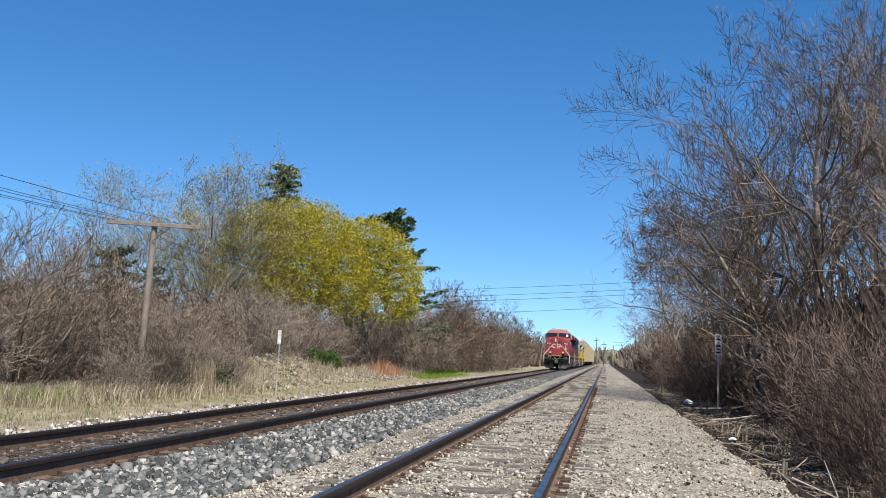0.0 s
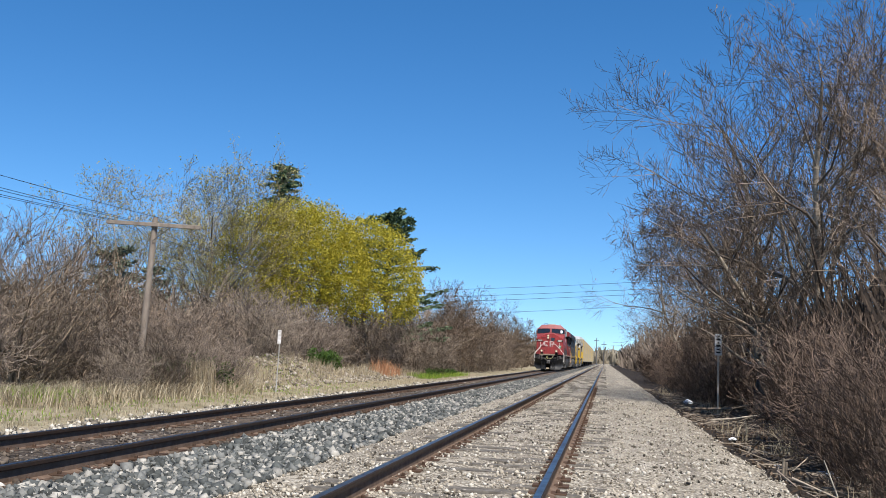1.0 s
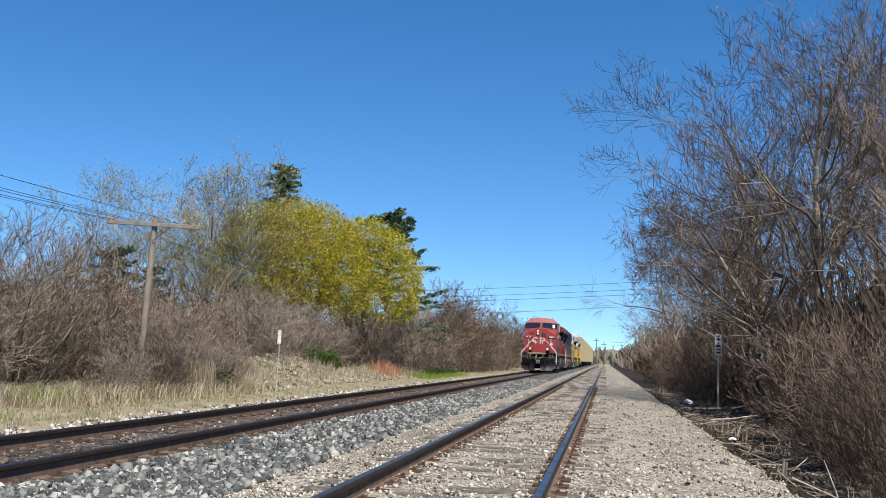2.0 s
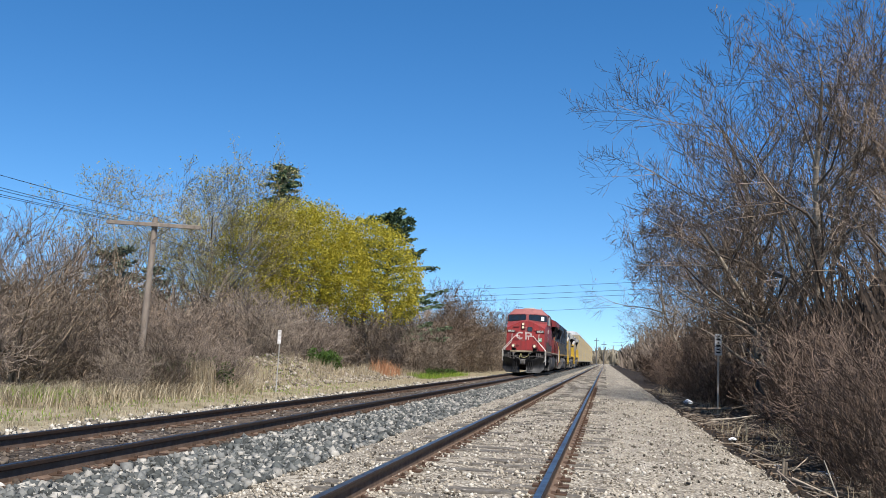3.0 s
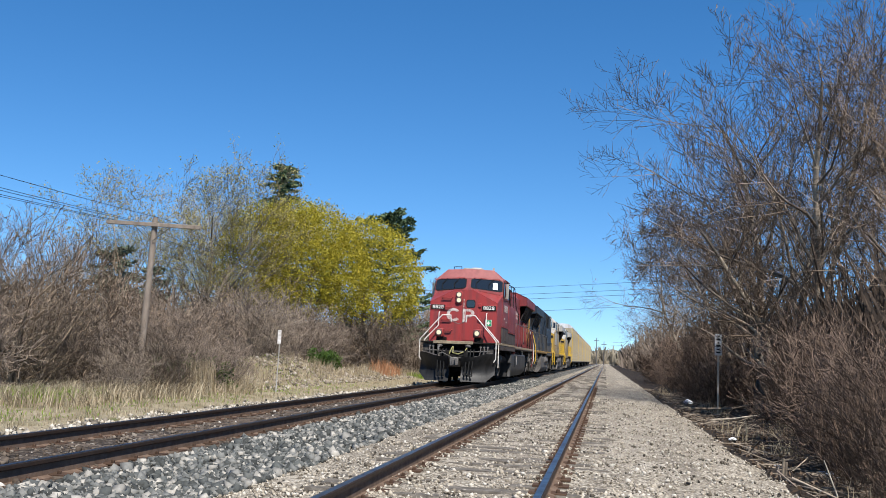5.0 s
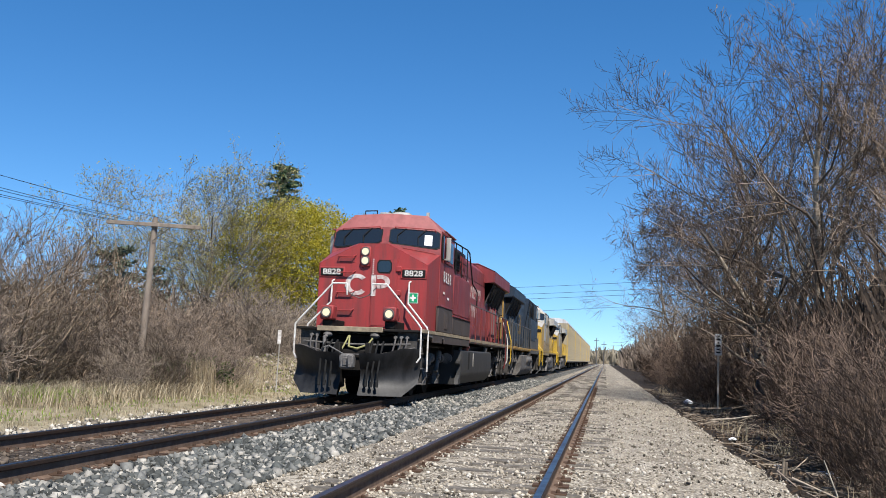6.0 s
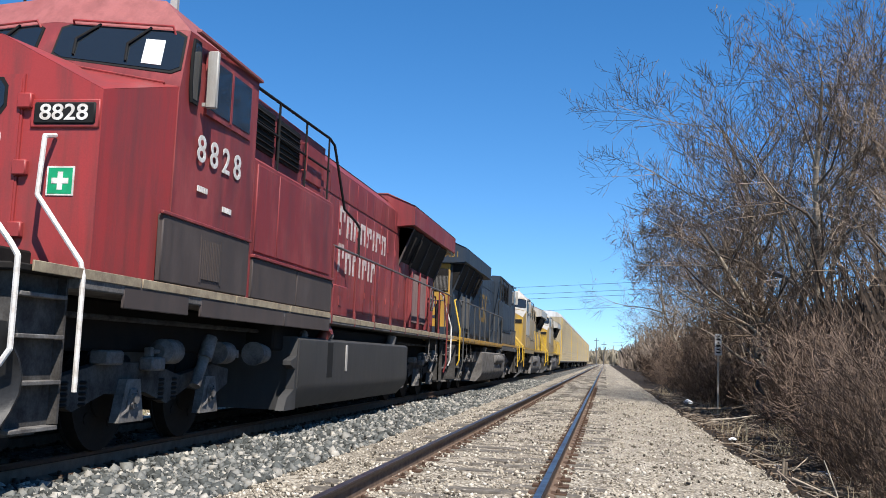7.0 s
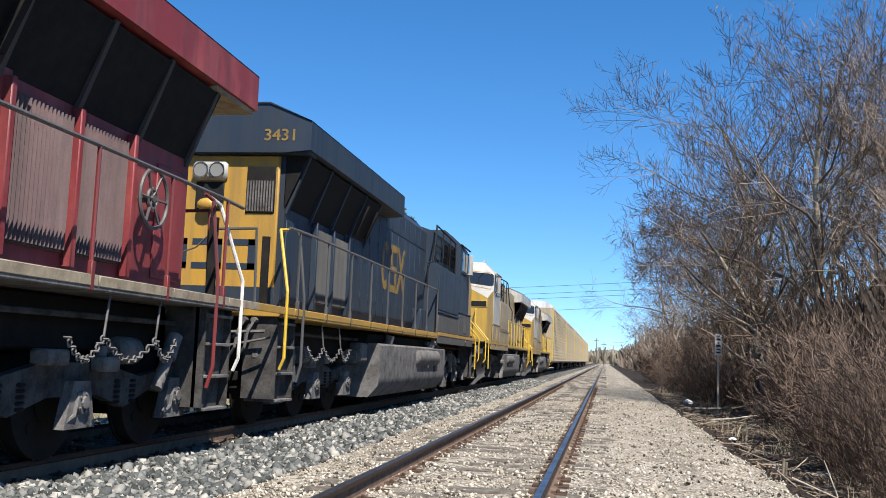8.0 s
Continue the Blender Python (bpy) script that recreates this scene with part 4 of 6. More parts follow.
    for s in (-1, 1):
        # Intake, frames and most gussets painted dark for the shade under the wing.
        P("radiator_core", Mesh().prism([(s * 1.12, 3.10), (s * 1.46, 3.88), (s * 1.12, 3.92)], 15.0, 19.72), SHADOW_STEEL, rad, "intake grille under the wing, painted black as shade")
        for y in (15.0, 16.15, 17.3, 18.45, 19.6):
            P("gusset", Mesh().prism([(s * 1.12, 3.04), (s * 1.15, 3.04), (s * 1.48, 3.9), (s * 1.12, 3.93)], y, y + 0.06), S["grill"], rad)
        for y in (15.3, 16.0):
            P("intake_frame", Mesh().prism([(s * 1.22, 3.2), (s * 1.27, 3.2), (s * 1.5, 3.72), (s * 1.45, 3.72)], y, y + 0.08), SHADOW_STEEL, rad)
    P("wing_underside", Mesh().box(-1.5, 1.5, 19.5, W1 - 0.04, 3.885, 3.938), S["stripe"] if lead else S["wing"], rad, "rear soffit")
    # rear end
    rb = P("rear_face", Mesh().box(-1.05, 1.05, 19.72, 19.78, 1.66, 3.88, 0.02), S["rear"], car, "rear hood end")
    P("rear_lamp_box", Mesh().box(-0.27, 0.27, 19.76, 19.86, 3.50, 3.78, 0.05), GREYPAINT, rb)
    for s in (-1, 1):
        P("rear_lamp", Mesh().cyl((s * 0.125, 19.85, 3.64), (s * 0.125, 19.89, 3.64), 0.105, n=18), LENS, rb, "round clear rear lamp")
        P("rear_lamp_ring", Mesh().ring((s * 0.125, 19.885, 3.64), 0.108, 0.013, "y", 18, 6), CHROME, rb)
        gm = Mesh().box(s * 0.78 - 0.22, s * 0.78 + 0.22, 19.77, 19.795, 3.02, 3.72, 0.01)
        grille = P("rear_grille", gm, SHADOW_STEEL, rb)
        gs = Mesh()
        for k in range(10):
            gs.box(s * 0.78 - 0.20 + 0.042 * k, s * 0.78 - 0.18 + 0.042 * k, 19.79, 19.815, 3.05, 3.5)
        P("grille_bars", gs, GRIME, grille)
    P("rear_recess", Mesh().box(-0.22, 0.22, 19.77, 19.80, 3.06, 3.48, 0.02), BLACK, rb)
    P("rear_horn", Mesh().ball((0.0, 19.86, 3.13), (0.16, 0.09, 0.1), 12, 8), S["rear"], rb)
    if not lead and S.get("block"):
        bl = Mesh()
        for u0, u1 in ((-0.78, -0.32), (-0.24, 0.22), (0.30, 0.78)):
            bl.box(u0, u1, 19.78, 19.786, 2.55, 2.64).box(u0, u0 + 0.14, 19.78, 19.786, 2.2, 2.64).box(u0, u1, 19.78, 19.786, 2.2, 2.29)
        P("emblem_blocks", bl, NAVY, rb, "dark block emblem")
        P("rear_apron", Mesh().box(-1.06, 1.06, 19.775, 19.79, 1.67, 1.95), NAVY, rb)
        words("road_number", "3431", FADED_GOLD, rad, 0.24, at(-1.08, W1 + 0.004, 4.15) @ BACK, 0.46)
    # end handrails and steps, all four corners
    for yb, o in ((0.25, -1), (20.55, 1)):
        for s in (-1, 1):
            col = S["rails"]
            y_in, y_out = yb - 0.75 * o, yb
            sw = P("stepwell", Mesh().prism([(min(y_in, y_out), 1.62), (max(y_in, y_out), 1.62), (max(y_in, y_out) - (0.12 if o > 0 else 0), 0.36), (min(y_in, y_out) + (0.12 if o < 0 else 0), 0.36)], min(s * 1.30, s * 1.34), max(s * 1.30, s * 1.34), "x")
                   .box(min(s * 0.95, s * 1.42), max(s * 0.95, s * 1.42), min(y_in, y_out), min(y_in, y_out) + 0.03, 0.40, 1.6).box(min(s * 0.95, s * 1.42), max(s * 0.95, s * 1.42), max(y_in, y_out) - 0.03, max(y_in, y_out), 0.40, 1.6), SHADED_GRIME, car, "grey step well plates")
            for z in (0.36, 0.72, 1.08, 1.40):
                P("step_tread", Mesh().box(min(s * 0.98, s * 1.45), max(s * 0.98, s * 1.45), min(y_in, y_out) + 0.05, max(y_in, y_out) - 0.05, z, z + 0.035, 0.006), GRIME, sw)
            if o < 0:
                P("step_handrail", Mesh().tube([(s * 0.30, 0.14, 2.42), (s * 0.32, 0.12, 2.69), (s * 0.66, 0.12, 2.69), (s * 1.46, 0.10, 1.78), (s * 1.53, 0.10, 1.68), (s * 1.53, 0.10, 1.0), (s * 1.45, 0.10, 0.88)], 0.022, 7), col, car, "bent tubular handrail sloping from platform to steps")
                P("nose_handrail", Mesh().tube([(s * 0.98, 1.34, 2.86), (s * 0.98, 1.18, 2.82), (s * 0.98, 1.14, 2.30), (s * 1.50, 1.02, 1.72), (s * 1.53, 1.02, 1.60), (s * 1.53, 1.02, 0.66)], 0.022, 7), col, car, "bent tubular handrail beside the nose")
            else:
                P("step_handrail", Mesh().tube([(s * 1.47, y_out, 0.80), (s * 1.53, y_out, 0.95), (s * 1.53, y_out, 1.85), (s * 1.30, y_out - 0.25 * o, 2.72), (s * 1.30, y_out - 0.55 * o, 2.76)], 0.022, 7), col, car, "bent tubular step handrail")
                P("inner_handrail", Mesh().tube([(s * 1.47, y_in, 0.62), (s * 1.53, y_in, 0.85), (s * 1.53, y_in, 1.80), (s * 1.42, y_in, 2.70), (s * 1.36, y_in - 0.1 * o, 2.76)], 0.022, 7), S["post"], car, "bent tubular step handrail")
                P("platform_rail", Mesh().tube([(s * 0.40, yb + 0.05 * o, 1.64), (s * 0.40, yb + 0.05 * o, 2.68), (s * 1.05, yb + 0.02 * o, 2.70), (s * 1.08, yb + 0.02 * o, 1.64)], 0.02, 6), S["post"], car)
                P("gate_post", Mesh().box(s * 1.16 - 0.05, s * 1.16 + 0.05, yb - 0.10, yb - 0.05, 1.64, 2.6), SHADOW_STEEL, car)
        P("end_plate", Mesh().box(-0.98, 0.62, min(yb + 0.14 * o, yb + 0.19 * o), max(yb + 0.14 * o, yb + 0.19 * o), 1.55, 1.67, 0.01), S["end"], car, "pale stripe on the platform end")
        P("chain", Mesh().tube([(-0.40, yb + 0.05 * o, 2.62), (-0.2, yb + 0.05 * o, 2.42), (0.0, yb + 0.05 * o, 2.35), (0.2, yb + 0.05 * o, 2.42), (0.40, yb + 0.05 * o, 2.62)], 0.012, 5), RAILGREY, car)
        for s in (-1, 1):
            for k in range(3):
                hz = Mesh()
                x = s * (0.42 + 0.13 * k)
                hz.tube([(x, yb + 0.30 * o, 1.34), (x + 0.03 * s, yb + 0.62 * o, 1.12), (x, yb + 0.80 * o, 0.62), (x + 0.02 * s, yb + 0.82 * o, 0.36)], 0.024, 6)
                hz.cyl((x, yb + 0.82 * o, 0.42), (x, yb + 0.84 * o, 0.30), 0.04, n=8)
                P("air_hose", hz, BLACK, car, "hanging rubber brake hose")
        jump = Mesh().tube([(-0.72, yb + 0.12 * o, 1.45), (-0.74, yb + 0.34 * o, 1.40), (-0.70, yb + 0.42 * o, 1.0), (-0.5, yb + 0.5 * o, 0.72)], 0.04, 7).ball((-0.72, yb + 0.12 * o, 1.47), (0.12, 0.1, 0.07), 10, 6).ball((0.42, yb + 0.12 * o, 1.47), (0.12, 0.1, 0.07), 10, 6)
        P("jumper_cable", jump, GRIME, car)
        P("yellow_hose", Mesh().tube([(-0.18, yb + 0.14 * o, 1.46), (-0.16, yb + 0.28 * o, 1.20), (0.06, yb + 0.34 * o, 1.16), (0.30, yb + 0.26 * o, 1.26), (0.40, yb + 0.16 * o, 1.44)], 0.022, 6), HOSEYELLOW, car, "yellow jumper hose")
        P("yellow_hose", Mesh().tube([(-0.2, yb + 0.14 * o, 1.46), (-0.28, yb + 0.3 * o, 1.2), (-0.42, yb + 0.42 * o, 0.92)], 0.02, 6), HOSEYELLOW, car, "yellow jumper hose")
        P("cut_lever", Mesh().tube([(-1.4, yb + 0.22 * o, 1.22), (-0.5, yb + 0.36 * o, 1.02), (0.5, yb + 0.36 * o, 1.02), (1.42, yb + 0.22 * o, 1.22)], 0.018, 6), RAILGREY, car)
        P("draft_gear", Mesh().box(-0.32, 0.32, min(yb, yb + 0.3 * o), max(yb, yb + 0.3 * o), 0.62, 1.14, 0.04).box(-1.2, 1.2, min(yb - 0.5 * o, yb - 0.4 * o), max(yb - 0.5 * o, yb - 0.4 * o), 0.6, 1.42, 0.03), SHADOW_STEEL, car)
    for yb, o in ((0.25, -1), (20.55, 1)):
        for x in (-1.12, -0.98, 0.92, 1.06, 1.20):
            P("control_hose", Mesh().tube([(x, yb + 0.10 * o, 1.44), (x + 0.02, yb + 0.26 * o, 1.30), (x * 0.96, yb + 0.30 * o, 1.08), (x * 0.86, yb + 0.24 * o, 0.94)], 0.02, 6), RAILGREY, car, "grey control hose")
            P("angle_cock", Mesh().cyl((x, yb + 0.02 * o, 1.45), (x, yb + 0.14 * o, 1.45), 0.04, n=8), GRIME, car)
        P("pilot_pipe", Mesh().tube([(-1.3, yb + 0.16 * o, 1.30), (-0.4, yb + 0.2 * o, 1.26), (0.4, yb + 0.2 * o, 1.26), (1.3, yb + 0.16 * o, 1.30)], 0.024, 6), GRIME, car)
    coupler(car, -0.86, -1)
    coupler(car, 21.38, 1)
    # plow: two curved wings that meet ahead of the coupler
    for s in (-1, 1):
        v, rows = [], 7
        for i in range(rows):
            k = i / (rows - 1)
            z = 0.10 + 1.10 * k
            back = 0.26 * math.sin(math.pi * min(1, k * 1.1)) * 1.0
            for x, y, drop in ((0.24, -0.62, 0), (0.75, -0.52, 0), (1.20, -0.28, 0.02), (1.5, 0.06, 0.05)):
                top = z - (0.14 * k if x < 0.8 else 0) + (0.30 * (1 - k) if x > 1.3 else 0)
                v.append((s * x, y + back, top))
        f = [(r * 4 + c, r * 4 + c + 1, r * 4 + c + 5, r * 4 + c + 4) for r in range(rows - 1) for c in range(3)]
        n = len(v)
        v += [(x * 0.995, y + 0.035, z) for x, y, z in v]
        f += [tuple(n + i for i in g[::-1]) for g in f]
        rim = [*range(0, 4), *(4 * r + 3 for r in range(1, rows)), *range(4 * rows - 2, 4 * rows - 5, -1), *(4 * r for r in range(rows - 2, 0, -1))]
        f += [(a, b, n + b, n + a) for a, b in zip(rim, rim[1:] + rim[:1])]
        P("plow_wing", Mesh().add(v, f), PLOW_BLACK, car, "scraped black snow plow blade")
        P("plow_brace", Mesh().box(min(s * 0.3, s * 0.42), max(s * 0.3, s * 0.42), -0.3, 0.3, 0.25, 1.3, 0.02), SHADOW_STEEL, car)
    # fuel tank and what hangs round it
    tank = P("fuel_tank", Mesh().prism([(-1.28, 0.22), (1.28, 0.22), (1.47, 0.44), (1.50, 0.60), (1.50, 1.22), (1.44, 1.26), (-1.44, 1.26), (-1.50, 1.22), (-1.50, 0.60), (-1.47, 0.44)], 7.0, 14.7), S["tank"], car, "large dusty fuel tank between the trucks")
    for s in (-1, 1):
        P("tank_nose", Mesh().prism([(7.0, 1.24), (7.0, 0.24), (6.5, 0.24), (6.62, 0.42), (6.9, 0.52), (6.93, 0.80), (6.72, 0.86), (6.72, 0.92), (6.95, 0.98)], min(s * 1.36, s * 1.48), max(s * 1.36, s * 1.48), "x"), S["tank"], tank)
        P("tank_filler", Mesh().cyl((s * 1.36, 8.55, 1.24), (s * 1.44, 8.55, 1.42), 0.10, n=10).cyl((s * 1.44, 8.55, 1.42), (s * 1.48, 8.55, 1.44), 0.12, n=10), DARKRED if lead else GRIME, tank, "fuel filler cap")
        P("tank_fitting", Mesh().ball((s * 1.36, 8.9, 1.32), (0.1, 0.1, 0.09), 8, 6), GRIME, tank)
        P("tank_fitting", Mesh().cyl((s * 1.36, 13.5, 1.24), (s * 1.40, 13.5, 1.44), 0.1, n=10), GRIME, tank)
        P("tank_fitting", Mesh().ball((s * 1.36, 7.6, 1.30), (0.07, 0.07, 0.07), 8, 6), GRIME, tank)
        P("sight_gauge", Mesh().box(min(s * 1.5, s * 1.52), max(s * 1.5, s * 1.52), 9.5, 9.6, 0.75, 1.18, 0.006), GREYPAINT, tank)
        P("fuel_stain", Mesh().box(min(s * 1.499, s * 1.503), max(s * 1.499, s * 1.503), 8.45, 8.75, 0.66, 1.2), BLACK, tank, "dark spilled fuel streak")
        if not lead:
            P("air_reservoir", Mesh().cyl((s * 1.40, 8.3, 1.0), (s * 1.40, 11.0, 1.0), 0.21, n=16).ball((s * 1.40, 8.3, 1.0), (0.21, 0.1, 0.21), 14, 8).ball((s * 1.40, 11.0, 1.0), (0.21, 0.1, 0.21), 14, 8), GRIME, car, "grey air reservoir")
        ch = Mesh()
        for a, b in (((1.47, 16.9), (1.47, 17.5)), ((1.47, 17.5), (1.47, 18.5)), ((1.47, 18.5), (1.40, 19.1))):
            for k in range(16):
                u = (k + 0.5) / 16
                ch.ring((s * (a[0] + (b[0] - a[0]) * u), a[1] + (b[1] - a[1]) * u, 1.12 - 0.20 * math.sin(math.pi * u)), 0.030, 0.010, "x" if k % 2 else "z", 8, 4)
        for y in (17.5, 18.5):
            ch.cyl((s * 1.47, y, 1.12), (s * 1.45, y + 0.1, 1.5), 0.012, n=5)
        P("hand_brake_chain", ch, GRIME, car, "slack hand brake chain")
        for y0, y1, x in ((14.8, 20.2, 1.05), (0.6, 6.8, 1.0)):
            P("brake_pipe", Mesh().cyl((s * x, y0, 1.31), (s * x, y1, 1.31), 0.03, n=6), SHADED_GRIME, car)
        P("air_filter", Mesh().box(s * 1.2 - 0.12, s * 1.2 + 0.12, 15.0, 15.5, 0.9, 1.25, 0.03), GRIME, car)
        P("brake_reservoir", Mesh().cyl((s * 1.2, 5.95, 1.0), (s * 1.2, 6.35, 1.0), 0.16, 0.12, n=12), GRIME, car)
    # side handrails
    for s in (-1, 1):
        P("handrail", Mesh().tube([(s * 1.5, 8.5, 2.74), (s * 1.5, 19.75, 2.74), (s * 1.5, 20.5, 2.72)], 0.021, 7), S["hand"], car, "long walkway handrail")
        for k in range(9):
            y = 8.5 + 1.44 * k
            P("stanchion", Mesh().box(min(s * 1.485, s * 1.53), max(s * 1.485, s * 1.53), y - 0.03, y + 0.03, 1.5, 1.75, 0.006).cyl((s * 1.5, y, 1.7), (s * 1.5, y, 2.74), 0.02, n=6), S["post"], car)
    truck(car, 2.77, 1.93, turn)
    truck(car, 17.76, 1.93, turn)
    return car


SCHEME_RED = dict(grill=SOOT_RED, nose=RED, top=RED, cab=SHADED_SIDE_RED, roof=PALE_RED, body=SHADED_SIDE_RED, low=SOOT_RED, sill=GRIME, sill2=STRIPE, stripe=STRIPE, wing=SHADED_SIDE_RED, rear=SHADED_SIDE_RED, rib=RIB_RED, rails=WHITE, hand=RAILGREY, post=DARKRED, steps=GRIME, tank=TANKGREY, end=STRIPE)
SCHEME_NAVY = dict(grill=NAVY, wing_span=(13.26, 19.90), nose=YELLOW, top=NAVY, cab=NAVY, roof=NAVY, body=NAVY, low=GREYNAVY, sill=YELLOW, sill2=YELLOW, stripe=YELLOW, wing=NAVY, rear=YELLOW, rib=GREYNAVY, rails=HANDYELLOW, hand=RAILGREY, post=GREYNAVY, steps=GRIME, tank=GRIME, end=NAVY, block=True)
SCHEME_YELLOW = dict(grill=SHADOW_STEEL, nose=ARMOUR, top=GREYPAINT, cab=GREYPAINT, roof=GREYPAINT, body=DUSTY_YELLOW, low=DUSTY_YELLOW, sill=GRIME, sill2=ARMOUR, stripe=ARMOUR, wing=GREYPAINT, rear=ARMOUR, rib=GRIME, rails=HANDYELLOW, hand=HANDYELLOW, post=HANDYELLOW, steps=GRIME, tank=GRIME, end=GREYPAINT)
lead = evolution("locomotive", "weathered red diesel locomotive with black snow plow, leading the train", 0.0, 0, SCHEME_RED, lead=True)
second = evolution("locomotive", "dusty navy diesel locomotive with yellow end, coupled backwards", 42.76, 180, SCHEME_NAVY)
third = evolution("locomotive", "dirty yellow diesel locomotive with grey roof, third in the train", 44.48, 0, SCHEME_YELLOW)
fourth = evolution("locomotive", "dirty yellow diesel locomotive with grey roof, fourth in the train", 66.72, 0, SCHEME_YELLOW)


def brand_blocks():
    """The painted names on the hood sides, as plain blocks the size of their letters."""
    hood = [c for c in lead.children if c.name.startswith("long_hood")][0]
    for base, tall, widths in ((3.10, 0.40, (0.42, 0.46, 0.42, 0.46, 0.42, 0.16, 0.46, 0.42)), (2.46, 0.38, (0.42, 0.46, 0.40, 0.16, 0.38, 0.16, 0.40))):
        y = 10.0
        for k, w in enumerate(widths):
            h, w = tall + (0.12 if k == 0 else 0), w * 0.84
            bars = Mesh().box(1.149, 1.153, y, y + 0.11, base, base + h)
            if w > 0.2:
                bars.box(1.149, 1.153, y + 0.11, y + w, base + h - 0.10, base + h)
                bars.box(1.149, 1.153, y + w - 0.10, y + w, base + (0.0 if k % 2 else h * 0.5), base + h - 0.10)
            part("letter_block", bars, LETTER, hood, "worn white painted block")
            y += w + 0.13
    hood = [c for c in second.children if c.name.startswith("long_hood")][0]
    k = [radians(50 + 260 * i / 12) for i in range(13)]
    ring = [(13.1 - 0.36 * math.cos(a), 2.92 + 0.52 * math.sin(a)) for a in k] + [(13.1 - 0.20 * math.cos(a), 2.92 + 0.34 * math.sin(a)) for a in k[::-1]]
    part("emblem_ring", Mesh().prism(ring, -1.1535, -1.149, "x"), FADED_GOLD, hood, "faded yellow open ring")
    for y0, y1, z0, z1 in ((11.98, 12.6, 3.28, 3.44), (12.42, 12.6, 2.98, 3.27), (11.98, 12.6, 2.84, 2.97), (11.98, 12.16, 2.57, 2.83), (11.98, 12.6, 2.40, 2.56)):
        part("emblem_bar", Mesh().box(-1.1535, -1.149, y0, y1, z0, z1), FADED_GOLD, hood, "faded yellow painted bar")
    for s in (-1, 1):
        part("emblem_stroke", Mesh().prism([(11.52 - 0.34 * s - 0.1, 2.40), (11.52 - 0.34 * s + 0.1, 2.40), (11.52 + 0.34 * s + 0.1, 3.44), (11.52 + 0.34 * s - 0.1, 3.44)], -1.1535 - 0.001 * s, -1.149, "x"), FADED_GOLD, hood, "faded yellow slanting stroke")


brand_blocks()


def autorack():
    """A tall enclosed car carrier with ribbed side screens and a bright roof."""
    car = thing("autorack_car", "tall faded yellow enclosed car carrier with ribbed sides", "rail car", "car carriers of the train")
    part("floor_sill", Mesh().box(-1.45, 1.45, 0.5, 27.5, 0.85, 1.15, 0.03).prism([(0.5, 0.9), (27.5, 0.9), (20, 0.55), (8, 0.55)], -0.5, 0.5, "x"), GRIME, car)
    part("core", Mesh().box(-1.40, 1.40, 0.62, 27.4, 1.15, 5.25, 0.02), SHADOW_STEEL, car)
    part("roof", Mesh().prism([(-1.53, 5.22), (1.53, 5.22), (1.50, 5.42), (1.1, 5.68), (0.5, 5.80), (-0.5, 5.80), (-1.1, 5.68), (-1.50, 5.42)], 0.55, 27.45), ZINC, car, "bright galvanised roof")
    n = 12
    w = 26.7 / n
    for s in (-1, 1):
        ribs = Mesh()
        for k in range(16):
            z = 1.18 + k * 0.252
            ribs.prism([(s * 1.42, z), (s * 1.50, z + 0.05), (s * 1.50, z + 0.17), (s * 1.42, z + 0.22)], 0.06, w - 0.06)
        me = ribs.data("side_screen", RACK)
        post = Mesh().box(min(s * 1.44, s * 1.54), max(s * 1.44, s * 1.54), -0.05, 0.05, 1.0, 5.25, 0.01).data("side_post", RACK)
        for k in range(n + 1):
            if k < n:
                part("side_screen", me, None, car).matrix_basis = pose(0, 0.65 + w * k, 0)
            part("side_post", post, None, car).matrix_basis = pose(0, 0.65 + w * k, 0)
        part("ladder", Mesh().tube([(s * 1.56, 0.75, 1.1), (s * 1.56, 0.75, 5.2)], 0.02, 5).tube([(s * 1.56, 1.15, 1.1), (s * 1.56, 1.15, 5.2)], 0.02, 5), HANDYELLOW, car)
    for y, o in ((0.6, -1), (27.4, 1)):
        for x0, x1 in ((-1.48, -0.02), (0.02, 1.48)):
            part("end_door", Mesh().box(x0, x1, min(y, y + 0.06 * o), max(y, y + 0.06 * o), 1.1, 5.25, 0.02), RACK, car)
        coupler(car, y + 0.62 * o, o)
    for c in (4.2, 23.8):
        for s in (-1, 1):
            part("side_frame", Mesh().prism([(c - 1.15, 0.42), (c - 0.5, 0.34), (c - 0.3, 0.22), (c + 0.3, 0.22), (c + 0.5, 0.34), (c + 1.15, 0.42), (c + 1.15, 0.62), (c + 0.4, 0.75), (c - 0.4, 0.75), (c - 1.15, 0.62)], min(s * 0.92, s * 1.04), max(s * 0.92, s * 1.04), "x"), GRIME, car)
        part("bolster", Mesh().box(-1.0, 1.0, c - 0.2, c + 0.2, 0.5, 0.9, 0.02), SHADOW_STEEL, car)
    return car


RACK_WHEELS = (3.3, 5.1, 22.9, 24.7)
first_rack = autorack()
racks = [first_rack] + [copy_thing(first_rack, pose(0, 0, 0)) for k in range(5)]
for k, car in enumerate(racks):
    CARS.append((car, 88.15 + 28.3 * k, 0))
    for y in RACK_WHEELS:
        wheelset(car, y, 0.42, 0)


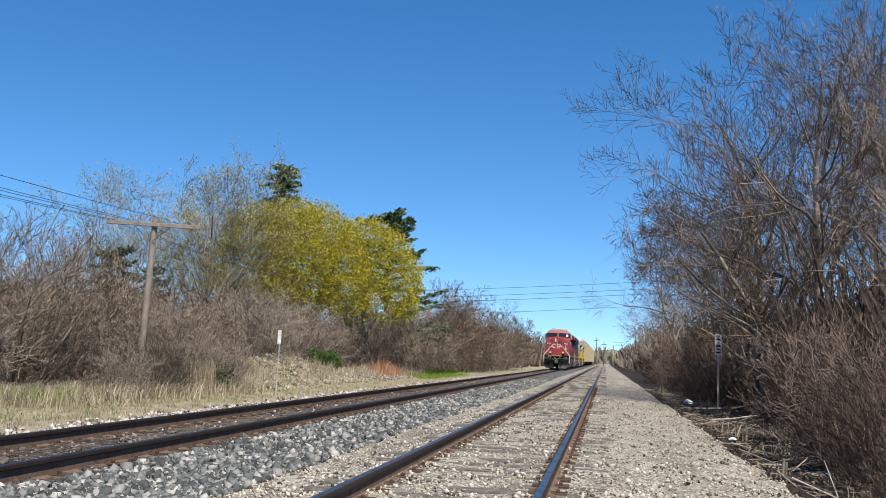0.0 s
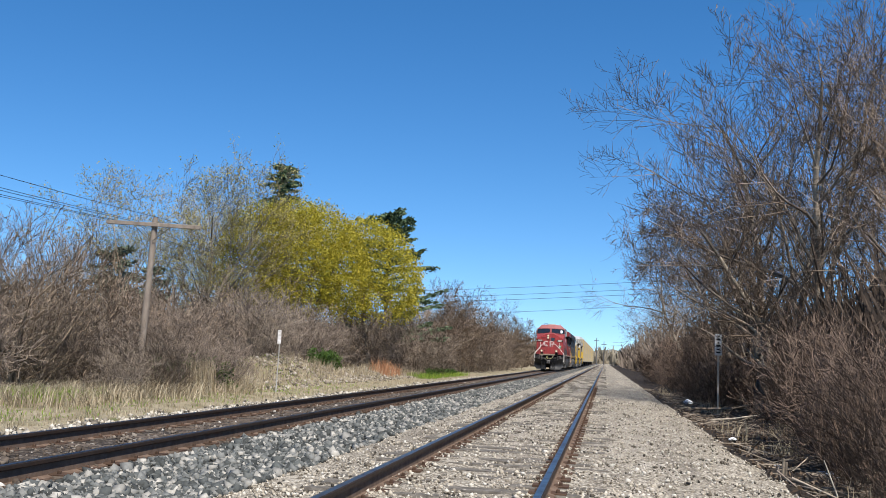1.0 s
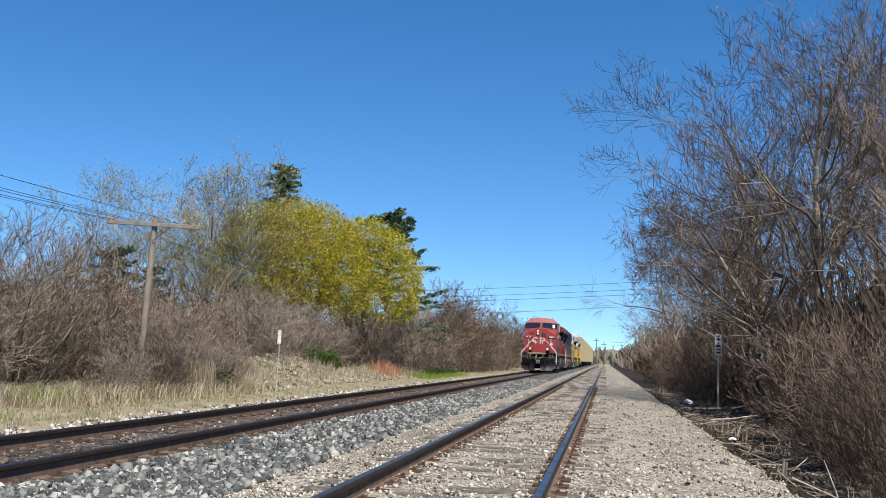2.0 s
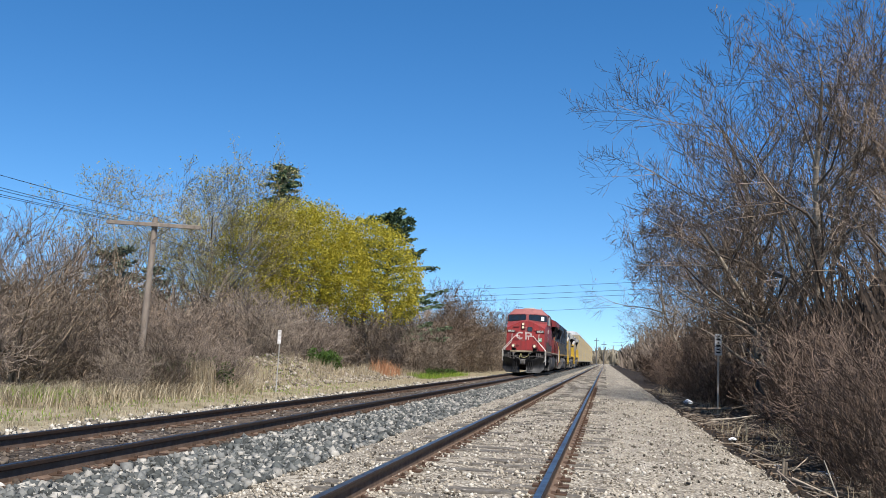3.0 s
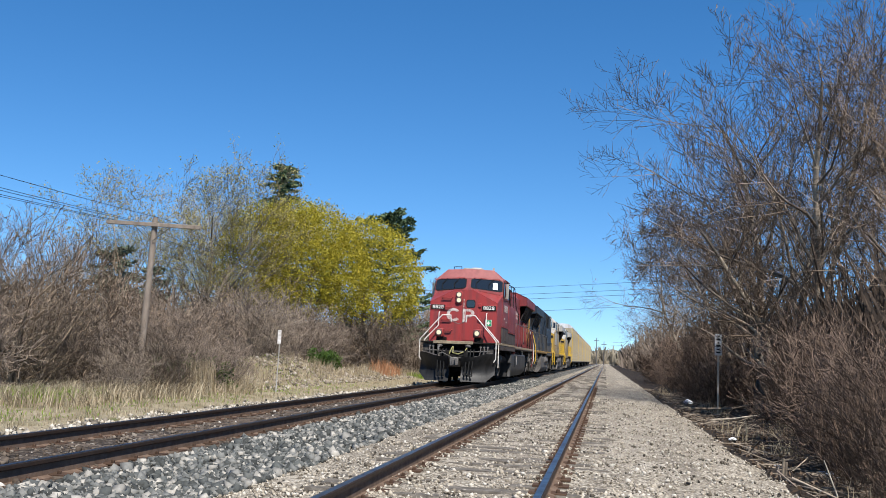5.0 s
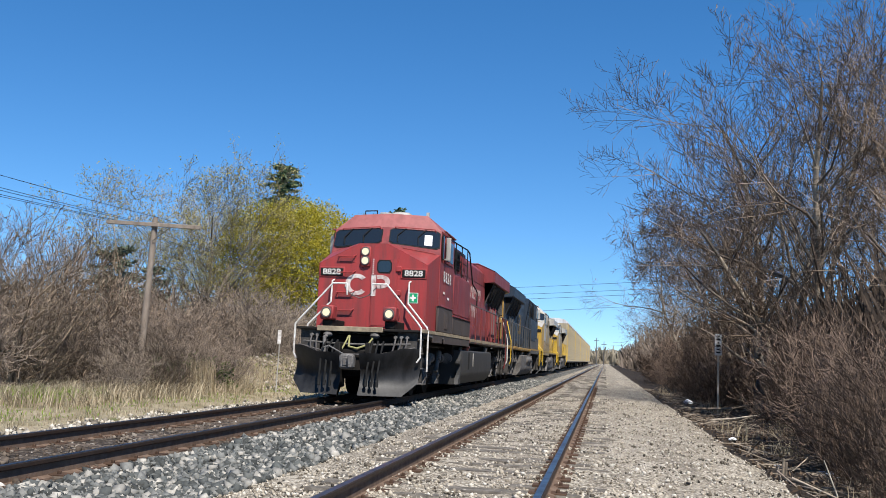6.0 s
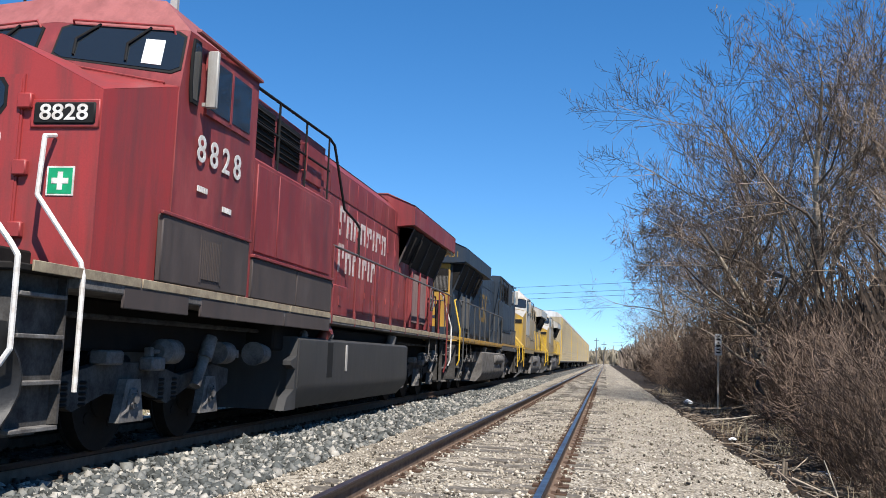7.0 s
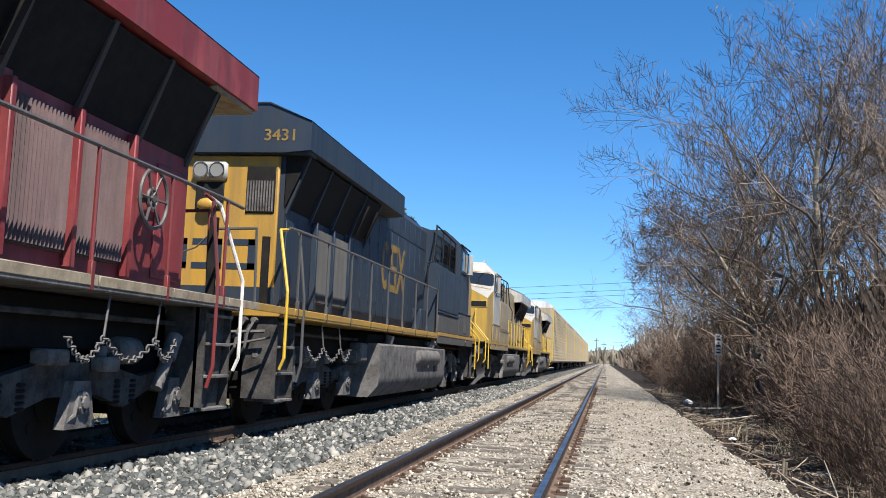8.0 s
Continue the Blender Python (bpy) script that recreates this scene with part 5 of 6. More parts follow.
# ---- trees and brush ----
def grow(seed, height, trunk_r, levels=4, spread=0.6, up=0.35, lean=(0, 0), clear=0.25, kids=(5, 6, 6, 5), stems=1, wander=0.16, ratio=0.58, thin=0.0035, flare=1.0):
    """A bare tree: tapered trunk, limbs and twigs as three- to six-sided pieces. Returns the wood as two (verts, quads) sets, thick and thin, and the twig tips."""
    r = np.random.default_rng(seed)
    sets = ([], [], [0]), ([], [], [0])
    tips = []

    def piece(p, q, ra, rb):
        n = 6 if ra > 0.05 else (4 if ra > 0.02 else (3 if ra > 0.009 else 2))
        vs, fs, cnt = sets[0] if ra > 0.03 else sets[1]
        d = q - p
        d = d / (np.linalg.norm(d) + 1e-9)
        a = np.cross(d, (0.31, 0.57, 0.76))
        a /= np.linalg.norm(a) + 1e-9
        c = np.cross(d, a)
        ang = np.arange(n) * 2 * math.pi / n
        ring = np.cos(ang)[:, None] * a + np.sin(ang)[:, None] * c
        vs.append(p + ra * ring)
        vs.append(q + rb * ring)
        k = np.arange(n)
        quads = np.stack([k, (k + 1) % n, n + (k + 1) % n, n + k], -1)
        fs.append((quads if n > 2 else quads[:1]) + cnt[0])
        cnt[0] += 2 * n

    def branch(p, d, length, ra, level):
        steps = (7, 5, 3, 2, 2)[level] if stems < 8 else (3, 3, 2, 2)[level]
        seg = length / steps
        pts, rads = [p], [ra]
        end = max(thin, ra * 0.25)
        for i in range(steps):
            d = d + r.normal(0, wander * 0.8, 3) + np.array((lean[0], lean[1], up if level else 0.1)) * (0.14 if level < 3 else 0.24)
            d /= np.linalg.norm(d)
            q = pts[-1] + d * seg
            rb = ra + (end - ra) * (i + 1) / steps
            piece(pts[-1], q, rads[-1], rb)
            pts.append(q)
            rads.append(rb)
        if level >= levels:
            tips.append(pts[-1])
            return
        n = kids[min(level, len(kids) - 1)]
        for i in range(n):
            f = (clear if level == 0 else 0.18) + (1 - (clear if level == 0 else 0.18)) * (i + r.random()) / n
            k = min(int(f * steps), steps - 1)
            w = f * steps - k
            base = pts[k] * (1 - w) + pts[k + 1] * w
            axis = pts[k + 1] - pts[k]
            axis /= np.linalg.norm(axis)
            side = r.normal(0, 1, 3)
            side -= axis * side.dot(axis)
            side /= np.linalg.norm(side)
            nd = axis * (1 - spread) + side * spread * r.uniform(0.8, 1.3)
            nd /= np.linalg.norm(nd)
            branch(base, nd, length * ratio * r.uniform(0.6, 1.15) * (1.15 - 0.45 * f), max(thin, (rads[k] * (1 - w) + rads[k + 1] * w) * 0.55), level + 1)

    for s in range(stems):
        a = 2 * math.pi * (s + r.random()) / stems
        tilt = 0 if stems == 1 else r.uniform(0.15, 0.55) * flare
        start = np.array((math.cos(a), math.sin(a), 0)) * (0.0 if stems == 1 else r.uniform(0.05, 0.35))
        d = np.array((math.cos(a) * tilt + lean[0], math.sin(a) * tilt + lean[1], 1.0))
        branch(start + (0, 0, -0.25), d / np.linalg.norm(d), height * (0.62 if stems == 1 else 0.6) * r.uniform(0.85, 1.1), trunk_r * (1 if stems == 1 else r.uniform(0.6, 1)), 0)
    out = []
    for vs, fs, _ in sets:
        if not vs:
            out.append((np.zeros((0, 3)), np.zeros((0, 4), int)))
            continue
        # pieces carry their own offsets, so the arrays join as they are
        out.append((np.concatenate(vs), np.concatenate(fs)))
    return out[0], out[1], np.array(tips)


def bark(name, base, dark):
    m, t, b = material(name, 0.9)
    geo = t.nodes.new("ShaderNodeNewGeometry")
    col = ramp(t, geo.outputs["Random Per Island"], [(0.0, dark), (0.6, base), (1.0, tuple(min(1, c * 1.5) for c in base))])
    info = t.nodes.new("ShaderNodeObjectInfo")
    col = mix(t, 0.35, col, ramp(t, info.outputs["Random"], [(0, (0.6, 0.55, 0.5)), (0.5, (1, 0.95, 0.9)), (1, (0.85, 0.9, 0.8))]), "MULTIPLY")
    n = noise_tex(t, 18, 4, 0.6, (1, 1, 0.3))
    col = mix(t, 0.4, col, ramp(t, n, [(0.3, (0.35, 0.35, 0.35)), (0.7, (1, 1, 1))]), "MULTIPLY")
    t.links.new(col, b.inputs["Base Color"])
    t.links.new(bump(t, n, 0.5, 0.02), b.inputs["Normal"])
    return m


BARK = bark("grey_brown_bark", (0.24, 0.20, 0.155), (0.09, 0.07, 0.055))
TWIG = bark("brown_twigs", (0.245, 0.183, 0.132), (0.09, 0.066, 0.048))
BRUSH = bark("red_brown_brush", (0.205, 0.163, 0.128), (0.06, 0.046, 0.037))
PALE_TWIG = bark("pale_budding_twigs", (0.28, 0.24, 0.175), (0.13, 0.11, 0.08))
DARK_BRUSH = bark("dark_brown_brush", (0.135, 0.096, 0.072), (0.045, 0.032, 0.024))
# Darker copy of the brush tones: shade deep in the wood is painted on.
SHADED_BRUSH = bark("shaded_undergrowth", (0.075, 0.056, 0.043), (0.03, 0.022, 0.017))
MAPLE_LEAF = leaf_material("yellow_green_spring_leaf", [(0.0, (0.20, 0.18, 0.02)), (0.5, (0.40, 0.345, 0.03)), (1.0, (0.56, 0.48, 0.06))])
BUD_LEAF = leaf_material("pale_olive_bud", [(0.0, (0.26, 0.23, 0.09)), (1.0, (0.46, 0.40, 0.15))])
GREEN_LEAF = leaf_material("fresh_green_leaf", [(0.0, (0.03, 0.07, 0.012)), (1.0, (0.10, 0.17, 0.03))])
NEEDLE = leaf_material("dark_green_needles", [(0.0, (0.035, 0.06, 0.03)), (0.6, (0.085, 0.13, 0.065)), (1.0, (0.15, 0.20, 0.10))], 0.25)
BLUE_NEEDLE = leaf_material("blue_green_needles", [(0.0, (0.06, 0.075, 0.05)), (1.0, (0.16, 0.18, 0.12))], 0.2)
DRY_GRASS = leaf_material("dry_straw_grass", [(0.0, (0.22, 0.17, 0.105)), (0.6, (0.37, 0.305, 0.20)), (1.0, (0.48, 0.415, 0.29))], 0.3)
GREEN_GRASS = leaf_material("new_green_grass", [(0.0, (0.09, 0.16, 0.015)), (1.0, (0.28, 0.38, 0.05))], 0.35)
RED_GRASS = leaf_material("rusty_grass", [(0.0, (0.30, 0.14, 0.07)), (1.0, (0.50, 0.27, 0.15))], 0.3)


def bare_tree(name, label, seed, twig=TWIG, group="", **kw):
    thick, fine, tips = grow(seed, **kw)
    t = thing(name, label, "tree", group)
    part("trunk", raw("trunk", *thick, BARK), None, t)
    part("crown", raw("crown", *fine, twig), None, t, "bare twigs")
    return t, tips


def cards(points, per, size, spread, seed, stretch=1.5, flat=None):
    """Small leaf blades round each point, as loose quads."""
    r = np.random.default_rng(seed)
    p = np.repeat(np.asarray(points), per, 0)
    n = len(p)
    p = p + r.normal(0, spread, (n, 3))
    a = r.normal(0, 1, (n, 3))
    if flat is not None:
        a = np.repeat(flat, per, 0) + 0.45 * a
    a /= np.linalg.norm(a, axis=1)[:, None]
    b = np.cross(a, r.normal(0, 1, (n, 3)))
    b /= np.linalg.norm(b, axis=1)[:, None] + 1e-9
    s = size * r.uniform(0.6, 1.3, (n, 1))
    a, b = a * s * stretch, b * s
    v = np.stack([p - a, p + b * 0.6, p + a, p - b * 0.6], 1).reshape(-1, 3)
    return v, np.arange(4 * n).reshape(-1, 4)


def put(ob, x, y, turn, scale=1.0, tall=1.0):
    ob.matrix_basis = Matrix.LocRotScale((x, y, float(ground_z(x, y))), Euler((0, 0, radians(turn))), (scale, scale, scale * tall))
    return ob


def again(ob, x, y, turn, scale=1.0, tall=1.0):
    c = copy_thing(ob, Matrix.Identity(4))
    return put(c, x, y, turn, scale, tall)


def conifer(name, label, seed, height, radius, mat, whorl=0.42, droop=-0.15, tuft=0.16, ragged=0.3, bare=0.12, top=0.12):
    r = np.random.default_rng(seed)
    t = thing(name, label, "tree")
    tr = Mesh().cyl((0, 0, -0.3), (0, 0, height * 0.55), 0.020 * height, 0.011 * height, 8).cyl((0, 0, height * 0.55), (0, 0, height), 0.011 * height, 0.01, 6)
    pts, dirs = [], []
    z = height * bare
    while z < height * 0.985:
        k = 1 - z / height
        for i in range(6):
            a = r.uniform(0, 2 * math.pi)
            length = radius * (top + 0.95 * k ** 0.8) * r.uniform(1 - ragged, 1 + ragged)
            foot = min(z + r.uniform(0, 0.9 * whorl), height * 0.985)
            end = np.array((math.cos(a) * length, math.sin(a) * length, foot + length * (droop + r.uniform(-0.12, 0.24))))
            start = np.array((0, 0, foot))
            if i < 4:
                tr.cyl(start, end, 0.012 + 0.012 * k, 0.006, 4, False)
            n = max(3, int(length / 0.17))
            for j in range(n):
                u = (j + 0.8) / n
                pts.append(start + (end - start) * u)
                dirs.append((end - start) / np.linalg.norm(end - start))
        z += whorl * (0.55 + 0.7 * k) * r.uniform(0.7, 1.3)
    part("trunk", tr, BARK, t)
    v, f = cards(np.array(pts), 6, tuft, tuft * 0.55, seed + 1, 1.7, np.array(dirs))
    part("crown", raw("crown", v, f, mat), None, t, "dense dark needles")
    return t


def leafy(name, label, seed, mat, per, size, twig=TWIG, fuzz=0.22, **kw):
    t, tips = bare_tree(name, label, seed, twig, **kw)
    part("leaves", raw("leaves", *cards(tips, per, size, fuzz, seed + 5), mat), None, t)["kind"] = "stuff"
    return t


r4 = random.Random(11)
# -- east side: the wood over the ditch
EAST, WEST = "bare trees east of the line", "bare trees west of the line"
tall_trees = [bare_tree("bare_tree", "tall bare deciduous tree with grey bark", 20 + i, height=19, trunk_r=0.19, levels=4, spread=0.5, up=0.5, lean=(-0.05, -0.02), kids=(12, 8, 6, 5), clear=0.2, thin=0.0062, group=EAST)[0] for i in range(4)]
leaner = bare_tree("bare_tree", "leaning bare tree whose long limbs reach over the gravel", 64, height=12.5, trunk_r=0.16, levels=4, spread=0.58, up=0.3, lean=(-0.24, -0.03), kids=(14, 8, 6, 5), clear=0.26, thin=0.0064, group=EAST)[0]
put(leaner, 5.8, 32, 0, 0.90)
again(leaner, 6.1, 37, 15, 1.0)
fan = bare_tree("bare_tree", "tall many-stemmed bare tree fanning out above the gravel", 77, height=20, trunk_r=0.14, levels=4, spread=0.40, up=0.6, lean=(-0.03, -0.01), kids=(9, 7, 5, 4), clear=0.25, stems=4, thin=0.0062, ratio=0.5, flare=0.55, group=EAST)[0]
put(fan, 6.9, 36, 0, 1.0)
again(leaner, 9.4, 26.5, -20, 0.8)
again(leaner, 6.2, 46, 10, 0.95)
for k, (x, y, s) in enumerate(((5.7, 39, 1.0), (7.4, 33, 0.95), (9.2, 38, 1.0), (8.2, 27.5, 0.85))):
    put(tall_trees[k], x, y, 77 * k, s)
for k, (x, y, s) in enumerate(((6.9, 24.5, 0.85), (10.5, 31, 1.15), (12.0, 42, 1.25), (7.4, 48, 1.1), (9.8, 55, 1.2), (6.6, 58, 1.0), (13.5, 35, 1.2), (15.5, 45, 1.3), (6.2, 70, 0.95), (8.6, 80, 1.0), (11, 66, 1.15), (6.0, 92, 0.85), (7.2, 112, 0.9), (5.9, 135, 0.8), (8.5, 150, 0.9), (6.4, 180, 0.75))):
    again(tall_trees[(k * 3 + 1) % 4], x, y, r4.uniform(0, 360), 0.84 * s * r4.uniform(0.92, 1.06))
shrubs = [bare_tree("bare_shrub", "dense leafless dark brown shrub in the ditch", 40 + i, twig=DARK_BRUSH, height=3.9, trunk_r=0.026, levels=3, spread=0.46, up=0.42, kids=(8, 6, 4), clear=0.06, stems=11, thin=0.0058, wander=0.2, ratio=0.62, group="ditch brush")[0] for i in range(4)]
spots = []
for k in range(58):
    y = 10.5 + 95 * (k / 58) ** 1.55 + r4.uniform(-0.6, 0.6)
    s = r4.uniform(0.62, 1.12)
    front = 0.112 * y + 0.75 + 1.15 * s if y < 38 else 3.95 + 0.005 * y
    front += 0.8 if 24 < y < 37 else 0
    spots.append((front + r4.random() ** 1.4 * 2.4, y, r4.uniform(0, 360), s))
for k, (x, y, a, s) in enumerate(spots):
    s *= 0.62 if y < 15 else (0.8 if y < 22 else 1.0)
    put(shrubs[k], x, y, a, s) if k < 4 else again(shrubs[k % 4], x, y, a, s, r4.uniform(0.9, 1.2))
# -- west side: brush belt
hedge = [bare_tree("bare_shrub", "leafless grey-brown shrub behind the dry grass", 80 + i, twig=BRUSH, height=4.7, trunk_r=0.028, levels=3, spread=0.5, up=0.40, kids=(8, 6, 4), clear=0.03, stems=10, thin=0.0066, wander=0.2, ratio=0.6, group="brush west of the line")[0] for i in range(4)]
n = 0
for row, back in ((0, 0.0), (1, 2.2), (2, 4.8)):
    for k in range(23):
        y = 20.5 + 105 * (k / 23) ** 1.35 + r4.uniform(-0.7, 0.7) + back * 0.7
        front = np.interp(y, [20, 24, 27, 31, 36, 44, 52, 62, 90, 130], [-15.6, -15.6, -15.4, -14.6, -14.6, -14.8, -14.0, -12.8, -12.1, -11.4])
        s = r4.uniform(0.72, 0.98) * np.interp(y, [20, 27, 32, 40, 60, 100], [1.25, 0.95, 0.9, 1.12, 1.22, 1.35]) * (1 + 0.10 * row)
        x = front - back + r4.uniform(-0.5, 0.5)
        put(hedge[n], x, y, r4.uniform(0, 360), s) if n < 4 else again(hedge[n % 4], x, y, r4.uniform(0, 360), s, r4.uniform(0.9, 1.1))
        n += 1
for x, y, k in ((-12.4, 24.0, 0.42), (-12.0, 25.6, 0.48), (-12.7, 27.0, 0.52), (-12.1, 28.6, 0.5), (-11.9, 30.0, 0.45), (-12.9, 25.4, 0.55), (-13.5, 24.6, 0.6), (-11.9, 26.8, 0.4), (-12.4, 29.6, 0.6)):
    again(hedge[int(y * 10) % 4], x, y, r4.uniform(0, 360), k, 1.0)
saplings = bare_tree("bare_tree", "slender bare sapling with upright shoots", 101, twig=TWIG, height=7.0, trunk_r=0.045, levels=3, spread=0.38, up=0.7, kids=(9, 6, 4), clear=0.25, stems=4, thin=0.006, group=WEST)[0]
put(saplings, -17.6, 27, 10, 1.0)
again(saplings, -16.9, 28.5, 60, 1.02)
again(saplings, -18.6, 27.5, 150, 1.05)
again(saplings, -18.9, 29.5, 100, 0.98)
again(saplings, -15.8, 24.3, 200, 0.72)
again(saplings, -20.5, 33, 240, 1.0)
limb = bare_tree("bare_tree", "low pale bare tree with spreading limbs", 131, twig=TWIG, height=6.2, trunk_r=0.06, levels=3, spread=0.6, up=0.2, kids=(10, 7, 5), clear=0.1, stems=4, thin=0.007, lean=(0.15, 0), group=WEST)[0]
put(limb, -14.9, 23.2, 0, 1.0)
again(limb, -16.4, 25.0, 120, 1.0)
again(limb, -17.6, 31.0, 60, 1.05)
again(limb, -16.2, 35.0, 200, 1.0)
budding = leafy("budding_tree", "tall tree with pale olive spring buds behind the pole", 111, BUD_LEAF, 2, 0.05, PALE_TWIG, 0.15, height=16.5, trunk_r=0.16, levels=4, spread=0.44, up=0.55, kids=(13, 8, 5, 4), clear=0.1, stems=3, thin=0.0075)
put(budding, -23.7, 52, 0, 0.94)
again(budding, -26.0, 50, 130, 0.68)
again(budding, -22.0, 57, 220, 0.84)
grey = bare_tree("bare_tree", "bare grey tree at the end of the brush belt", 121, twig=TWIG, height=12.0, trunk_r=0.11, levels=4, spread=0.55, up=0.4, kids=(9, 6, 5, 4), clear=0.08, stems=4, thin=0.009, group=WEST)[0]
put(grey, -14.6, 84, 0, 0.98)
for x, y, a, s in ((-12.6, 92, 80, 0.9), (-15.5, 98, 160, 1.05), (-12.3, 106, 250, 0.85), (-11.6, 118, 30, 0.78), (-13.0, 132, 120, 0.8), (-12.5, 150, 210, 0.75), (-16.5, 74, 300, 0.8), (-13.2, 77, 20, 0.72), (-12.6, 86, 140, 0.8), (-14.4, 90, 260, 0.95), (-12.0, 98, 200, 0.8), (-11.5, 110, 50, 0.75)):
    again(grey, x, y, a, s)


def maple(label, seed, tall, wide):
    """A round crown: limbs inside, and clumps of small new leaves over lobed bulges of the crown's surface."""
    t, tips = bare_tree("maple_tree", label, seed, TWIG, "maples", height=tall * 0.92, trunk_r=0.16, levels=3, spread=0.6, up=0.25, kids=(15, 8, 6), clear=0.14, thin=0.010, ratio=0.5)
    r = np.random.default_rng(seed + 3)
    n = int(100 * wide * tall)
    d = r.normal(0, 1, (n, 3))
    d /= np.linalg.norm(d, axis=1)[:, None]
    lobes = r.normal(0, 1, (26, 3))
    lobes /= np.linalg.norm(lobes, axis=1)[:, None]
    bulge = (d @ lobes.T).max(1)
    k = (0.80 + 0.22 * (bulge - 0.75) / 0.25) * r.uniform(0.62, 1.02, n) ** 0.45
    p = d * k[:, None] * (wide, wide, 0.44 * tall) + (0, 0, 0.57 * tall)
    p = p[(p[:, 2] > 0.36 * tall + r.normal(0, 0.3, n)) & (r.random(n) < 0.55 + 0.45 * (bulge > 0.88))]
    part("leaves", raw("leaves", *cards(p, 12, 0.056, 0.17, seed + 5, 1.3), MAPLE_LEAF), None, t)["kind"] = "stuff"
    return t


put(maple("tall round maple in yellow-green spring leaf above the brush", 140, 10.9, 3.7), -19.6, 56, 0)
put(maple("broad round maple in yellow-green spring leaf", 141, 10.0, 3.5), -16.7, 55, 60)
put(maple("lower round maple in yellow-green spring leaf beside the pine", 142, 8.9, 3.1), -13.7, 55.5, 200)
put(conifer("spruce_tree", "tall dark green spruce behind the maples", 151, 14.6, 2.3, NEEDLE, 0.5, -0.05, 0.13, 0.5, 0.12, 0.22), -22.9, 66, 0)
pine = conifer("pine_tree", "ragged dark green pine with long level boughs", 152, 12.9, 3.4, NEEDLE, 0.75, 0.14, 0.15, 0.6, 0.2, 0.34)
put(pine, -15.5, 68, 40, 0.88)
fir = conifer("spruce_tree", "greyish blue-green spruce behind the pole", 153, 7.4, 2.3, BLUE_NEEDLE, 0.65, -0.1, 0.12, 0.4)
put(fir, -24.2, 46, 0, 0.86)
again(fir, -22.2, 45.5, 90, 0.72)
again(fir, -26.3, 48, 200, 0.85)
evergreen = leafy("green_shrub", "small fresh green shrub at the brush edge", 161, GREEN_LEAF, 14, 0.05, TWIG, 0.1, height=1.5, trunk_r=0.02, levels=2, spread=0.55, up=0.2, kids=(7, 6), clear=0.0, stems=8, thin=0.005)
put(evergreen, -12.5, 29.4, 0, 1.0)
again(evergreen, -13.3, 28.9, 90, 0.9)
again(evergreen, -13.0, 44.5, 60, 0.9)
again(evergreen, -10.9, 62, 20, 0.55)
again(evergreen, -10.9, 65, 110, 0.55)
again(evergreen, -10.7, 68, 110, 0.5)


def far_wood(name, label, x0, x1, y0, y1, n, tall, seed, mat):
    """Distant bare woods: a mass of upright twiggy sprays."""
    r = np.random.default_rng(seed)
    v, f, c = [], [], 0
    for i in range(n):
        x, y = r.uniform(x0, x1), r.uniform(y0, y1)
        h = tall * r.uniform(0.55, 1.0)
        z = float(height(x)) - 0.3
        for j in range(16):
            a = r.uniform(0, 2 * math.pi)
            w = h * r.uniform(0.05, 0.28)
            b = np.array((x + r.normal(0, 0.3), y, z + h * r.uniform(0, 0.45)))
            e = b + (math.cos(a) * w, math.sin(a) * w, h * r.uniform(0.2, 0.55))
            t = 0.05 if y0 < 100 else 0.0011 * y
            v += [b - (t, 0, 0), b + (t, 0, 0), e + (t * 0.3, 0, 0), e - (t * 0.3, 0, 0)]
            f.append((c, c + 1, c + 2, c + 3))
            c += 4
    return tagged(new(name, raw(name, np.array(v), np.array(f), mat)), label, "woods", kind="stuff")


far_wood("far_wood_east", "distant bare brown woods east of the line", 6, 40, 110, 420, 900, 9.0, 1, BRUSH)
far_wood("far_wood_west", "distant bare brown woods west of the line", -48, -12.5, 120, 420, 900, 7.5, 2, BRUSH)
far_wood("far_wood_end", "far pale woods at the end of the straight", -90, 90, 520, 700, 900, 11.0, 3, PALE_TWIG)
def ridge():
    """The low wooded rise that closes the view."""
    x = np.linspace(-420, 420, 240)
    top = 9.5 + 2.2 * np.sin(x * 0.021) + 1.3 * np.sin(x * 0.09 + 1) + rng.uniform(-0.9, 0.9, 240)
    v = np.concatenate([np.stack([x, np.full(240, 760.0), np.full(240, -1.0)], -1), np.stack([x, np.full(240, 770.0), top], -1), np.stack([x, np.full(240, 880.0), top * 0.7], -1)])
    i = np.arange(239)
    f = np.concatenate([np.stack([i, i + 1, i + 241, i + 240], -1), np.stack([i + 240, i + 241, i + 481, i + 480], -1)])
    tagged(new("backdrop_ridge", raw("backdrop_ridge", v, f, HAZE)), "low wooded rise far beyond the line", "hill", kind="structure")


HAZE = worn("hazy_far_woods", (0.17, 0.165, 0.15), (0.12, 0.12, 0.105), 0.95, 0, 0.12, 0.8, True, 1.5, 0.3)
ridge()
far_wood("back_brush_west", "brown brush behind the hedge", -34, -18, 24, 120, 1800, 5.2, 4, BRUSH)
far_wood("back_brush_east", "brown undergrowth inside the wood, shade painted into its colour", 6.4, 24, 16, 120, 2800, 6.8, 5, SHADED_BRUSH)


